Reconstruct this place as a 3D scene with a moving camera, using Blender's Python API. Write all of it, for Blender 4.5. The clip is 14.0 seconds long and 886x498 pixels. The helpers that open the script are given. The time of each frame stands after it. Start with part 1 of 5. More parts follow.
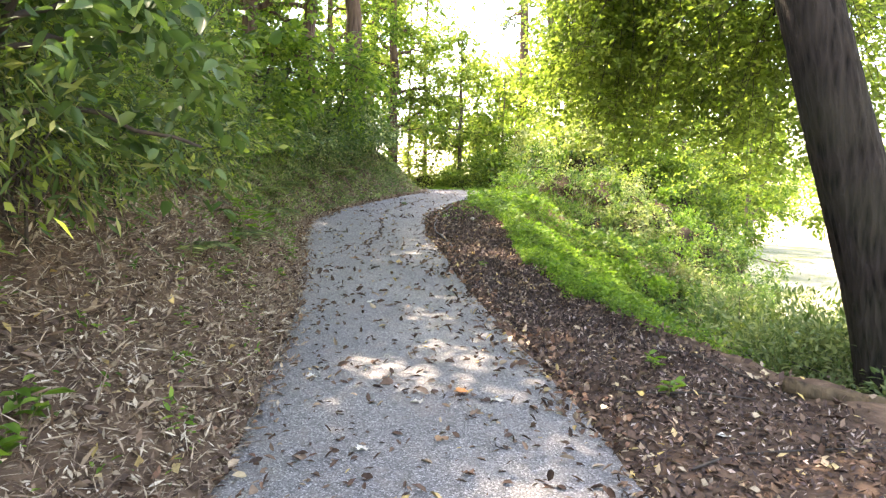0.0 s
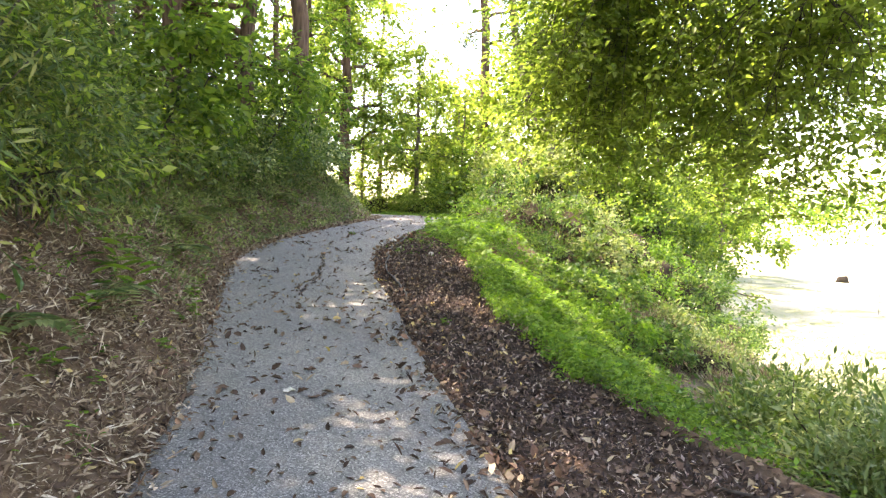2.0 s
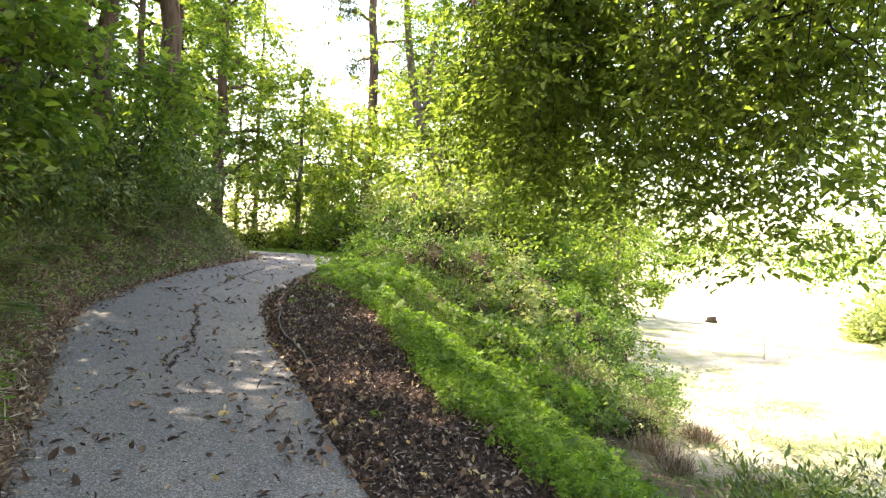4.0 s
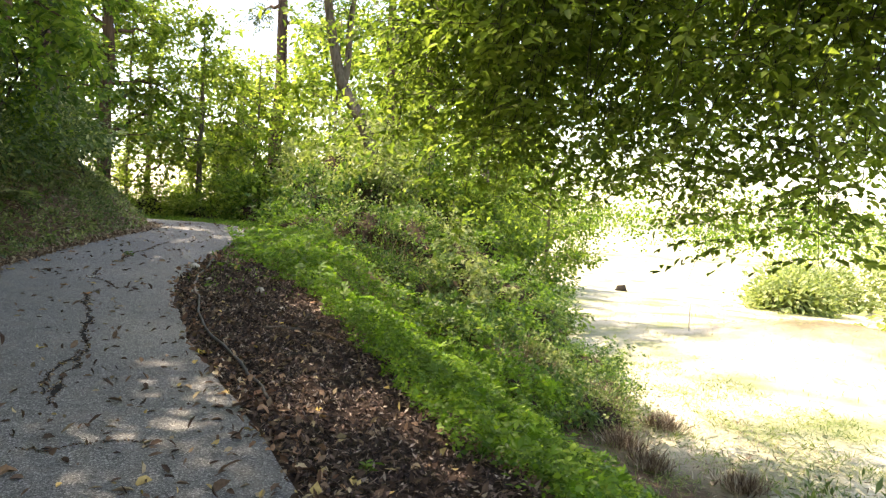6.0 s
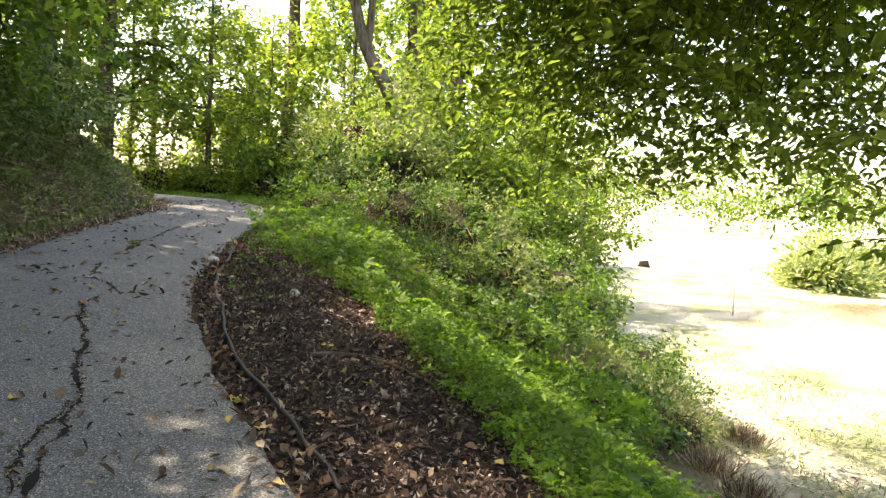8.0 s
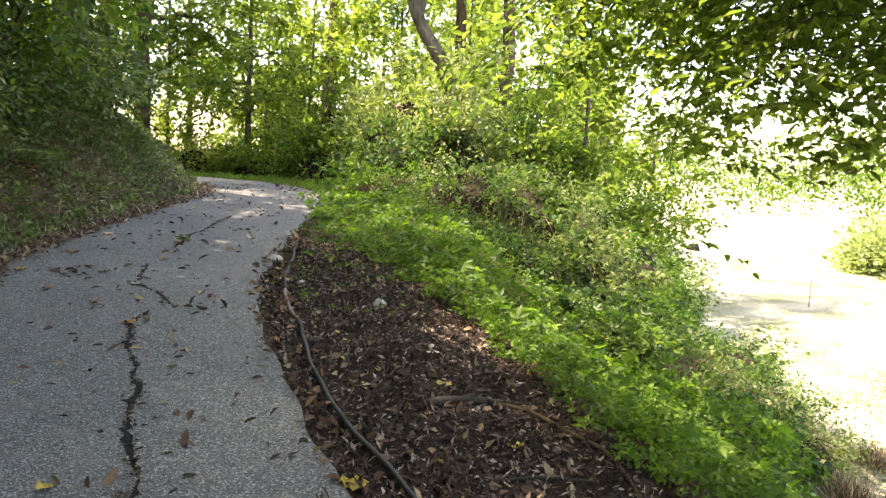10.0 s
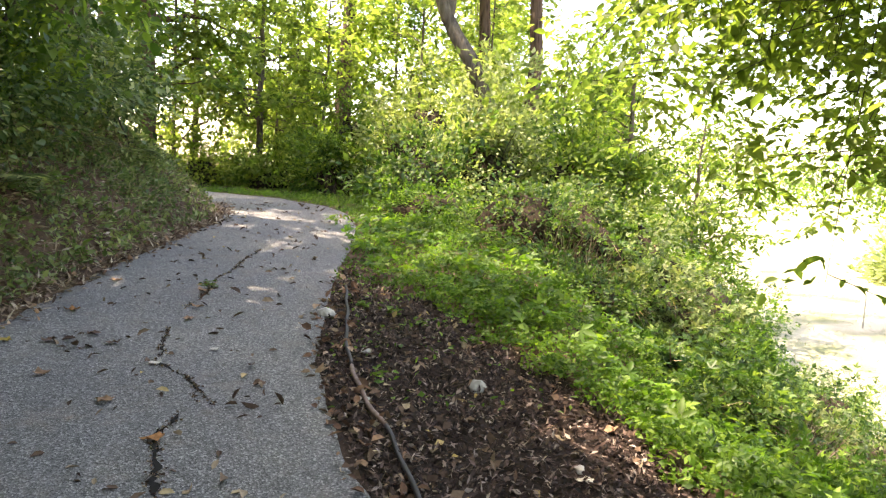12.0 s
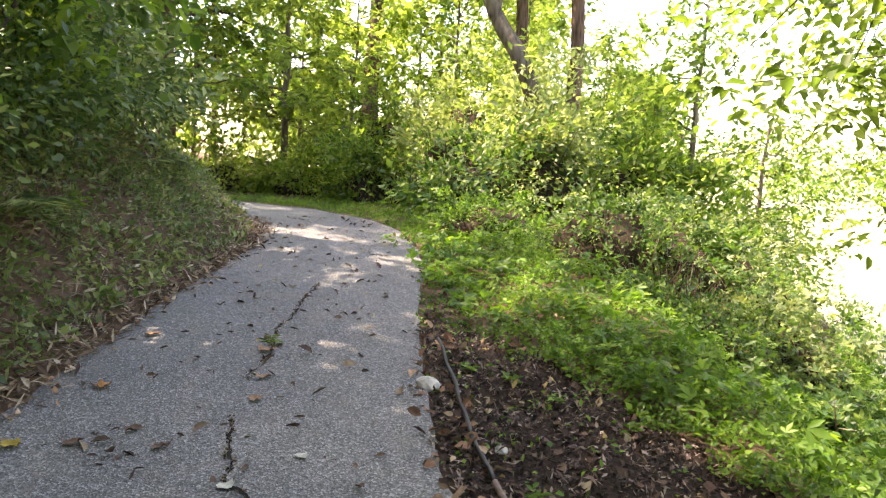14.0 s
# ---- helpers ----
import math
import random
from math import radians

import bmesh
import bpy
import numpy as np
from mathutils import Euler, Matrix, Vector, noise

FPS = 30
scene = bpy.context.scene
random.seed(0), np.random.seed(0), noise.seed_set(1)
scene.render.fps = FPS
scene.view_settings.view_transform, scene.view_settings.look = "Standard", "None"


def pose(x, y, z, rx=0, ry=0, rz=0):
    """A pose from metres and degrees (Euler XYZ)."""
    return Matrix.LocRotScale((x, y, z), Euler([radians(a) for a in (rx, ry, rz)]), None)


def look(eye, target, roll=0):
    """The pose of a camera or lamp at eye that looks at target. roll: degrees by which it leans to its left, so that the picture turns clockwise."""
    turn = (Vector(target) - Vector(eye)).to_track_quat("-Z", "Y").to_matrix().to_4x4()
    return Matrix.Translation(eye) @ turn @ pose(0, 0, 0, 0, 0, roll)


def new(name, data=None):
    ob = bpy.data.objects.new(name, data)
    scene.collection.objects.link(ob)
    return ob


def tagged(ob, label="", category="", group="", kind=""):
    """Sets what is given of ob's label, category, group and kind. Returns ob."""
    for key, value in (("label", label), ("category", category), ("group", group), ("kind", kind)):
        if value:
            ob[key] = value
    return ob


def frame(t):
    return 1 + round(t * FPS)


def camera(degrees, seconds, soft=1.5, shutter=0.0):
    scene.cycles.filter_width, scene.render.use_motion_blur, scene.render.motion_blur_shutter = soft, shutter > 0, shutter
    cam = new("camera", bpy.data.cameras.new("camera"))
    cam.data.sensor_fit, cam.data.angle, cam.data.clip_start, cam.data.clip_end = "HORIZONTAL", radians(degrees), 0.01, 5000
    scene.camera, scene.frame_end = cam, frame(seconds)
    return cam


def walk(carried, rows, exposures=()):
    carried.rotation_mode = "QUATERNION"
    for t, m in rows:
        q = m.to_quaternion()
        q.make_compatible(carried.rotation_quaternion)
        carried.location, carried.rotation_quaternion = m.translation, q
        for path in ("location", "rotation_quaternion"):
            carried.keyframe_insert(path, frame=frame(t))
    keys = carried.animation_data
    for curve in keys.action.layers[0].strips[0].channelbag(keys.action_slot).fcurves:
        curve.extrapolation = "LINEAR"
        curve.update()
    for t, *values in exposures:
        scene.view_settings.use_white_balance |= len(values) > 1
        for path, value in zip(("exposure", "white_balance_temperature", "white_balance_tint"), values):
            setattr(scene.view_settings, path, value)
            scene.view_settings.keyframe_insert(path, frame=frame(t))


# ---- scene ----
cam = camera(64.1, 14.0, 1.35)
METRES, EYE, TILT, LEAN, TURN = 11.0, 1.6, -5.0, 0.0, 0.0
ROWS = [
    (0.0, 0.0, 0.0, 0.0, -0.0, 0.0, -0.0),
    (0.5, 0.0014, 0.0433, 0.009, 0.52, 0.05, -0.02),
    (1.0, 0.0057, 0.0859, 0.0163, 0.28, 0.43, -0.04),
    (1.5, 0.006, 0.1289, 0.0216, -1.58, 1.43, -0.26),
    (2.0, 0.0039, 0.1705, 0.0278, -3.55, 1.67, -0.39),
    (2.5, -0.0019, 0.2134, 0.0367, -5.29, 2.07, -0.56),
    (3.0, -0.0101, 0.2511, 0.0435, -7.0, 3.0, -0.57),
    (3.5, -0.017, 0.2893, 0.0474, -10.22, 3.58, -0.67),
    (4.0, -0.0256, 0.3272, 0.053, -13.96, 4.49, -0.7),
    (6.5, -0.0474, 0.5064, 0.0755, -22.41, 1.12, -0.51),
    (7.0, -0.0483, 0.5412, 0.0823, -22.09, 0.66, -0.56),
    (9.5, -0.0622, 0.701, 0.1049, -20.64, -2.44, -0.94),
    (10.0, -0.0677, 0.7282, 0.1071, -19.46, -2.45, -0.88),
    (10.5, -0.0691, 0.7617, 0.1144, -19.13, -1.62, -0.84),
    (11.0, -0.0754, 0.7911, 0.1172, -19.12, -1.45, -0.78),
    (11.5, -0.0828, 0.8222, 0.1225, -19.35, -2.0, -0.76),
    (12.0, -0.0861, 0.8559, 0.1322, -19.52, -2.17, -0.76),
    (12.5, -0.0927, 0.8853, 0.138, -19.53, -3.06, -0.78),
    (13.0, -0.098, 0.9145, 0.1414, -19.67, -4.38, -0.78),
    (13.5, -0.1023, 0.9455, 0.1493, -19.32, -3.26, -0.69),
    (14.0, -0.1107, 0.9758, 0.1537, -18.88, -2.37, -0.77),
]
EXPOSURES = [(0.0, 3.4, 8300, 20), (3.0, 3.0, 8300, 19), (6.5, 2.3, 8500, 16), (9.5, 2.5, 8500, 16), (14.0, 2.85, 8400, 22)]
walk(cam, [(t, pose(0, 0, EYE, TILT, LEAN, TURN) @ pose(METRES * x, METRES * y, METRES * z, 90 + pitch, roll, yaw)) for t, x, y, z, yaw, pitch, roll in ROWS],
     exposures=EXPOSURES)

# ---------------------------------------------------------------- light
SUN_EL, SUN_AZ = 62.0, -50.0         # degrees above the horizon, degrees right (left: minus) of straight ahead
world = bpy.data.worlds.new("sky")
scene.world = world
world.use_nodes = True
sky = world.node_tree.nodes.new("ShaderNodeTexSky")
sky.sky_type = "NISHITA"
sky.sun_disc = False
sky.sun_elevation, sky.sun_rotation = radians(SUN_EL), radians(SUN_AZ)
sky.air_density, sky.dust_density = 1.0, 1.5
background = world.node_tree.nodes["Background"]
world.node_tree.links.new(sky.outputs[0], background.inputs[0])
background.inputs[1].default_value = 0.15
sun = new("sun", bpy.data.lights.new("sun", "SUN"))
sun.data.energy, sun.data.angle, sun.data.color = 2.9, radians(0.5), (1.0, 0.95, 0.86)
sun_way = Vector((math.sin(radians(SUN_AZ)) * math.cos(radians(SUN_EL)), math.cos(radians(SUN_AZ)) * math.cos(radians(SUN_EL)), math.sin(radians(SUN_EL))))
sun.matrix_world = look(sun_way * 60, (0, 0, 0))


# ---------------------------------------------------------------- materials
def material(name):
    m = bpy.data.materials.new(name)
    m.use_nodes = True
    return m, m.node_tree.nodes, m.node_tree.links, m.node_tree.nodes["Principled BSDF"]


def ramp(nodes, stops):
    r = nodes.new("ShaderNodeValToRGB")
    while len(r.color_ramp.elements) < len(stops):
        r.color_ramp.elements.new(0.5)
    for e, (p, c) in zip(r.color_ramp.elements, stops):
        e.position, e.color = p, (*c, 1)
    return r


def texture(nodes, links, kind, scale, coords, **inputs):
    n = nodes.new("ShaderNodeTex" + kind)
    n.inputs["Scale"].default_value = scale
    for k, v in inputs.items():
        n.inputs[k].default_value = v
    links.new(coords, n.inputs["Vector"])
    return n


def mixed(nodes, links, fac, a, b, blend="MIX"):
    n = nodes.new("ShaderNodeMix")
    n.data_type, n.blend_type = "RGBA", blend
    for socket, value in ((n.inputs[0], fac), (n.inputs[6], a), (n.inputs[7], b)):
        if isinstance(value, bpy.types.NodeSocket):
            links.new(value, socket)
        elif isinstance(value, tuple):
            socket.default_value = (*value, 1)
        else:
            socket.default_value = value
    return n.outputs[2]


def bumped(nodes, links, height, strength, distance, shader):
    b = nodes.new("ShaderNodeBump")
    b.inputs["Strength"].default_value, b.inputs["Distance"].default_value = strength, distance
    links.new(height, b.inputs["Height"])
    links.new(b.outputs[0], shader.inputs["Normal"])


def foliage(name, dark, mid, light, through_light=0.45, rough=0.5, patch=1.3, uneven=0.2):
    """Leaves: colour by leaf and by clump, light shining through them."""
    m, nodes, links, bsdf = material(name)
    geo, tc = nodes.new("ShaderNodeNewGeometry"), nodes.new("ShaderNodeTexCoord")
    r = ramp(nodes, [(0.0, dark), (0.5, mid), (1.0, light)])
    links.new(geo.outputs["Random Per Island"], r.inputs[0])
    n = texture(nodes, links, "Noise", patch, tc.outputs["Object"], Detail=3.0)
    r2 = ramp(nodes, [(0.32, (0.8 - uneven, 0.86 - uneven, 0.8 - uneven)), (0.68, (1.05 + uneven, 0.95 + uneven, 0.9 + uneven * 0.5))])
    links.new(n.outputs[0], r2.inputs[0])
    colour = mixed(nodes, links, 1.0, r.outputs[0], r2.outputs[0], "MULTIPLY")
    links.new(colour, bsdf.inputs["Base Color"])
    bsdf.inputs["Roughness"].default_value = rough
    bsdf.inputs["Specular IOR Level"].default_value = 0.35
    tr, mix = nodes.new("ShaderNodeBsdfTranslucent"), nodes.new("ShaderNodeMixShader")
    warm = mixed(nodes, links, 1.0, colour, (1.35, 1.42, 0.72), "MULTIPLY")
    links.new(warm, tr.inputs[0])
    mix.inputs[0].default_value = through_light
    links.new(bsdf.outputs[0], mix.inputs[1])
    links.new(tr.outputs[0], mix.inputs[2])
    links.new(mix.outputs[0], nodes["Material Output"].inputs[0])
    return m


def pieces(name, stops, rough=0.85, spec=0.2):
    """Dry leaves, chips and straw: one colour for each piece."""
    m, nodes, links, bsdf = material(name)
    geo, tc = nodes.new("ShaderNodeNewGeometry"), nodes.new("ShaderNodeTexCoord")
    r = ramp(nodes, stops)
    links.new(geo.outputs["Random Per Island"], r.inputs[0])
    n = texture(nodes, links, "Noise", 60.0, tc.outputs["Object"], Detail=2.0)
    r2 = ramp(nodes, [(0.3, (0.75, 0.73, 0.7)), (0.7, (1.15, 1.15, 1.12))])
    links.new(n.outputs[0], r2.inputs[0])
    links.new(mixed(nodes, links, 1.0, r.outputs[0], r2.outputs[0], "MULTIPLY"), bsdf.inputs["Base Color"])
    bsdf.inputs["Roughness"].default_value, bsdf.inputs["Specular IOR Level"].default_value = rough, spec
    return m


def bark(name, dark, light, scale=9.0, moss=0.0):
    m, nodes, links, bsdf = material(name)
    tc, mp = nodes.new("ShaderNodeTexCoord"), nodes.new("ShaderNodeMapping")
    mp.inputs["Scale"].default_value = (1.0, 1.0, 0.16)
    links.new(tc.outputs["Object"], mp.inputs[0])
    v = texture(nodes, links, "Voronoi", scale * 1.6, mp.outputs[0])
    n = texture(nodes, links, "Noise", scale, mp.outputs[0], Detail=8.0, Roughness=0.7)
    add = nodes.new("ShaderNodeMath")
    add.operation = "MULTIPLY_ADD"
    links.new(v.outputs["Distance"], add.inputs[0])
    add.inputs[1].default_value = 0.6
    links.new(n.outputs[0], add.inputs[2])
    r = ramp(nodes, [(0.45, dark), (0.75, light), (1.0, tuple(min(1, c * 1.35) for c in light))])
    links.new(add.outputs[0], r.inputs[0])
    big = texture(nodes, links, "Noise", 1.7, tc.outputs["Object"], Detail=4.0)
    r2 = ramp(nodes, [(0.45, (0, 0, 0)), (0.7, (moss, moss, moss))])
    links.new(big.outputs[0], r2.inputs[0])
    links.new(mixed(nodes, links, r2.outputs[0], r.outputs[0], (0.10, 0.12, 0.05)), bsdf.inputs["Base Color"])
    bsdf.inputs["Roughness"].default_value, bsdf.inputs["Specular IOR Level"].default_value = 0.9, 0.15
    bumped(nodes, links, add.outputs[0], 1.0, 0.05, bsdf)
    return m


def asphalt_material():
    m, nodes, links, bsdf = material("worn_asphalt")
    tc = nodes.new("ShaderNodeTexCoord")
    co = tc.outputs["Object"]
    stones = texture(nodes, links, "Voronoi", 140.0, co, Randomness=1.0)
    fine = texture(nodes, links, "Noise", 260.0, co, Detail=3.0)
    wear = texture(nodes, links, "Noise", 0.9, co, Detail=7.0, Roughness=0.62)
    dust = texture(nodes, links, "Noise", 5.0, co, Detail=6.0, Roughness=0.7)
    sep = nodes.new("ShaderNodeSeparateColor")
    links.new(stones.outputs["Color"], sep.inputs[0])
    grain = ramp(nodes, [(0.0, (0.085, 0.084, 0.082)), (0.4, (0.16, 0.157, 0.153)), (0.8, (0.24, 0.236, 0.229)), (1.0, (0.45, 0.44, 0.42))])
    links.new(sep.outputs[0], grain.inputs[0])
    tone = ramp(nodes, [(0.3, (0.8, 0.81, 0.84)), (0.55, (1.0, 1.0, 1.0)), (0.75, (1.3, 1.26, 1.2))])
    links.new(wear.outputs[0], tone.inputs[0])
    colour = mixed(nodes, links, 1.0, grain.outputs[0], tone.outputs[0], "MULTIPLY")
    film = ramp(nodes, [(0.52, (0, 0, 0)), (0.78, (0.6, 0.6, 0.6))])
    links.new(dust.outputs[0], film.inputs[0])
    colour = mixed(nodes, links, film.outputs[0], colour, (0.27, 0.23, 0.195))
    links.new(colour, bsdf.inputs["Base Color"])
    bsdf.inputs["Roughness"].default_value, bsdf.inputs["Specular IOR Level"].default_value = 0.82, 0.3
    add = nodes.new("ShaderNodeMath")
    links.new(stones.outputs["Distance"], add.inputs[0])
    links.new(fine.outputs[0], add.inputs[1])
    bumped(nodes, links, add.outputs[0], 0.8, 0.008, bsdf)
    return m


def ground_material():
    """Leaf mould under the trees, dark mulch in the bed, mown grass and straw on the field, by zones kept with the mesh."""
    m, nodes, links, bsdf = material("woodland_ground")
    tc = nodes.new("ShaderNodeTexCoord")
    co = tc.outputs["Object"]
    n1 = texture(nodes, links, "Noise", 7.0, co, Detail=8.0, Roughness=0.7)
    n2 = texture(nodes, links, "Noise", 0.5, co, Detail=5.0)
    n3 = texture(nodes, links, "Noise", 45.0, co, Detail=4.0)
    soil = ramp(nodes, [(0.3, (0.05, 0.034, 0.024)), (0.55, (0.12, 0.078, 0.052)), (0.75, (0.22, 0.15, 0.10))])
    links.new(n1.outputs[0], soil.inputs[0])
    dark = ramp(nodes, [(0.3, (0.018, 0.013, 0.011)), (0.6, (0.05, 0.034, 0.028)), (0.8, (0.10, 0.07, 0.058))])
    links.new(n3.outputs[0], dark.inputs[0])
    turf = ramp(nodes, [(0.35, (0.2, 0.22, 0.12)), (0.48, (0.38, 0.36, 0.25)), (0.62, (0.52, 0.48, 0.37))])
    links.new(n2.outputs[0], turf.inputs[0])
    blades = ramp(nodes, [(0.3, (0.7, 0.7, 0.7)), (0.7, (1.2, 1.2, 1.2))])
    links.new(n3.outputs[0], blades.inputs[0])
    turf_c = mixed(nodes, links, 1.0, turf.outputs[0], blades.outputs[0], "MULTIPLY")
    zone_m, zone_g = nodes.new("ShaderNodeAttribute"), nodes.new("ShaderNodeAttribute")
    zone_m.attribute_name, zone_g.attribute_name = "mulch", "grass"
    c = mixed(nodes, links, zone_m.outputs["Fac"], soil.outputs[0], dark.outputs[0])
    c = mixed(nodes, links, zone_g.outputs["Fac"], c, turf_c)
    links.new(c, bsdf.inputs["Base Color"])
    bsdf.inputs["Roughness"].default_value, bsdf.inputs["Specular IOR Level"].default_value = 0.95, 0.1
    bumped(nodes, links, n1.outputs[0], 0.8, 0.04, bsdf)
    return m


def plain(name, colour, rough, scale=30.0, spec=0.3, depth=0.002):
    m, nodes, links, bsdf = material(name)
    tc = nodes.new("ShaderNodeTexCoord")
    n = texture(nodes, links, "Noise", scale, tc.outputs["Object"], Detail=6.0)
    r = ramp(nodes, [(0.3, tuple(c * 0.6 for c in colour)), (0.7, tuple(min(1.0, c * 1.3) for c in colour))])
    links.new(n.outputs[0], r.inputs[0])
    links.new(r.outputs[0], bsdf.inputs["Base Color"])
    bsdf.inputs["Roughness"].default_value, bsdf.inputs["Specular IOR Level"].default_value = rough, spec
    bumped(nodes, links, n.outputs[0], 0.6, depth, bsdf)
    return m


ASPHALT, GROUND = asphalt_material(), ground_material()
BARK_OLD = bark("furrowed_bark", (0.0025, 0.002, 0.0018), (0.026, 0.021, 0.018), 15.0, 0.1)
BARK_PINE = bark("pine_bark", (0.022, 0.014, 0.011), (0.10, 0.065, 0.048), 9.0)
BARK_GREY = bark("grey_bark", (0.03, 0.024, 0.019), (0.125, 0.10, 0.078), 10.0, 0.25)
TWIG = plain("twig_bark", (0.05, 0.04, 0.032), 0.8)
STEM = plain("green_stem", (0.16, 0.15, 0.06), 0.7)
LEAF_ELM = foliage("elm_leaves", (0.10, 0.15, 0.035), (0.15, 0.23, 0.062), (0.25, 0.33, 0.105), 0.66)
# Brighter than LEAF_WOOD: the glow of sunlit foliage is put into the colour.
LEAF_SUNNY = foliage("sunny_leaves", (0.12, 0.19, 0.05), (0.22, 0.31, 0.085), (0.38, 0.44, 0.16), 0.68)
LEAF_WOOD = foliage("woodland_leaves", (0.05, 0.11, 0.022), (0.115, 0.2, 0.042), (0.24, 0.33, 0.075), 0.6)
LEAF_BAMBOO = foliage("cane_leaves", (0.03, 0.065, 0.02), (0.075, 0.13, 0.035), (0.24, 0.26, 0.10), 0.4)
LEAF_DARK = foliage("dark_leaves", (0.035, 0.08, 0.03), (0.07, 0.13, 0.044), (0.13, 0.20, 0.07), 0.4, 0.4)
LEAF_VINE = foliage("vine_leaves", (0.022, 0.06, 0.018), (0.07, 0.155, 0.038), (0.2, 0.29, 0.085), 0.42, 0.45, 2.2, 0.36)
LEAF_COVER = foliage("groundcover_leaves", (0.05, 0.125, 0.02), (0.10, 0.21, 0.034), (0.19, 0.31, 0.055), 0.48, 0.5, 2.4, 0.36)
LEAF_IVY = foliage("bank_leaves", (0.075, 0.125, 0.045), (0.15, 0.22, 0.085), (0.34, 0.38, 0.20), 0.4, 0.38)
LEAF_PALE = foliage("pale_leaves", (0.16, 0.22, 0.09), (0.26, 0.33, 0.15), (0.42, 0.46, 0.26), 0.45)
NEEDLES = foliage("pine_needles", (0.03, 0.06, 0.03), (0.05, 0.09, 0.045), (0.09, 0.13, 0.07), 0.25)
GRASS = foliage("field_grass", (0.13, 0.18, 0.05), (0.24, 0.26, 0.09), (0.40, 0.36, 0.17), 0.35)
STRAW = pieces("dry_straw", [(0.0, (0.08, 0.05, 0.036)), (0.4, (0.20, 0.135, 0.095)), (0.75, (0.36, 0.28, 0.20)), (1.0, (0.60, 0.52, 0.42))])
DEAD = pieces("dead_leaves", [(0.0, (0.045, 0.03, 0.024)), (0.5, (0.105, 0.066, 0.048)), (0.8, (0.20, 0.135, 0.095)), (0.94, (0.40, 0.32, 0.22)), (1.0, (0.5, 0.36, 0.12))])
CHIPS = pieces("mulch_chips", [(0.0, (0.012, 0.008, 0.008)), (0.5, (0.055, 0.035, 0.031)), (0.8, (0.16, 0.105, 0.09)), (1.0, (0.46, 0.38, 0.33))], 0.75, 0.3)
RUST = pieces("rust_leaves", [(0.0, (0.07, 0.04, 0.03)), (0.45, (0.19, 0.105, 0.07)), (0.8, (0.33, 0.20, 0.13)), (1.0, (0.50, 0.40, 0.28))])
# Dark brown of the added bush cores, standing in for deep shade.
DARK_CORE = plain("dark_core", (0.035, 0.026, 0.018), 0.95, 22.0, 0.1, 0.03)
CRACK = plain("crack_soil", (0.012, 0.010, 0.009), 0.95)
STONE = plain("pale_stone", (0.45, 0.43, 0.39), 0.85, 18.0)
HOSE = plain("weathered_hose", (0.03, 0.028, 0.027), 0.5)
HOSE_BARE = plain("faded_hose", (0.20, 0.14, 0.115), 0.6)
LOG = bark("rotting_log", (0.022, 0.016, 0.010), (0.10, 0.07, 0.042), 9.0, 0.1)


# ---------------------------------------------------------------- mesh helpers
BASE = {}


def link_mesh(name, verts, faces, mat, smooth=False, attributes=()):
    """A mesh object from arrays: verts (n, 3); faces, a list of (m, k) index arrays."""
    me = bpy.data.meshes.new(name)
    verts = np.asarray(verts, dtype=np.float32)
    faces = [np.asarray(f, dtype=np.int32) for f in faces if len(f)]
    me.vertices.add(len(verts))
    me.vertices.foreach_set("co", verts.ravel())
    loops = np.concatenate([f.ravel() for f in faces])
    totals = np.concatenate([np.full(len(f), f.shape[1], dtype=np.int32) for f in faces])
    me.loops.add(len(loops))
    me.loops.foreach_set("vertex_index", loops)
    me.polygons.add(len(totals))
    me.polygons.foreach_set("loop_start", np.concatenate([[0], np.cumsum(totals)[:-1]]).astype(np.int32))
    me.polygons.foreach_set("loop_total", totals)
    if smooth:
        me.polygons.foreach_set("use_smooth", np.ones(len(totals), dtype=bool))
    for key, values in attributes:
        a = me.attributes.new(key, "FLOAT", "POINT")
        a.data.foreach_set("value", np.asarray(values, dtype=np.float32))
    me.update(calc_edges=True)
    me.materials.append(mat)
    return new(name, me)


def thing(name, base, label, category, group=""):
    """An empty at the base of a thing, which carries its parts."""
    e = new(name)
    e.location = base
    BASE[e] = np.array(base, dtype=float)
    return tagged(e, label, category, group)


def part(name, shape, mat, parent, label="", smooth=False):
    """One mesh of world coordinates as a part of a thing or of a part."""
    verts, faces = shape
    ob = link_mesh(name, np.asarray(verts) - BASE[parent], faces, mat, smooth)
    ob.parent = parent
    BASE[ob] = BASE[parent]
    return tagged(ob, label) if label else ob


def stuff(name, shape, mat, label, category):
    return tagged(link_mesh(name, shape[0], shape[1], mat), label, category, kind="stuff")


def unit(v):
    return v / np.maximum(np.linalg.norm(v, axis=-1, keepdims=True), 1e-6)


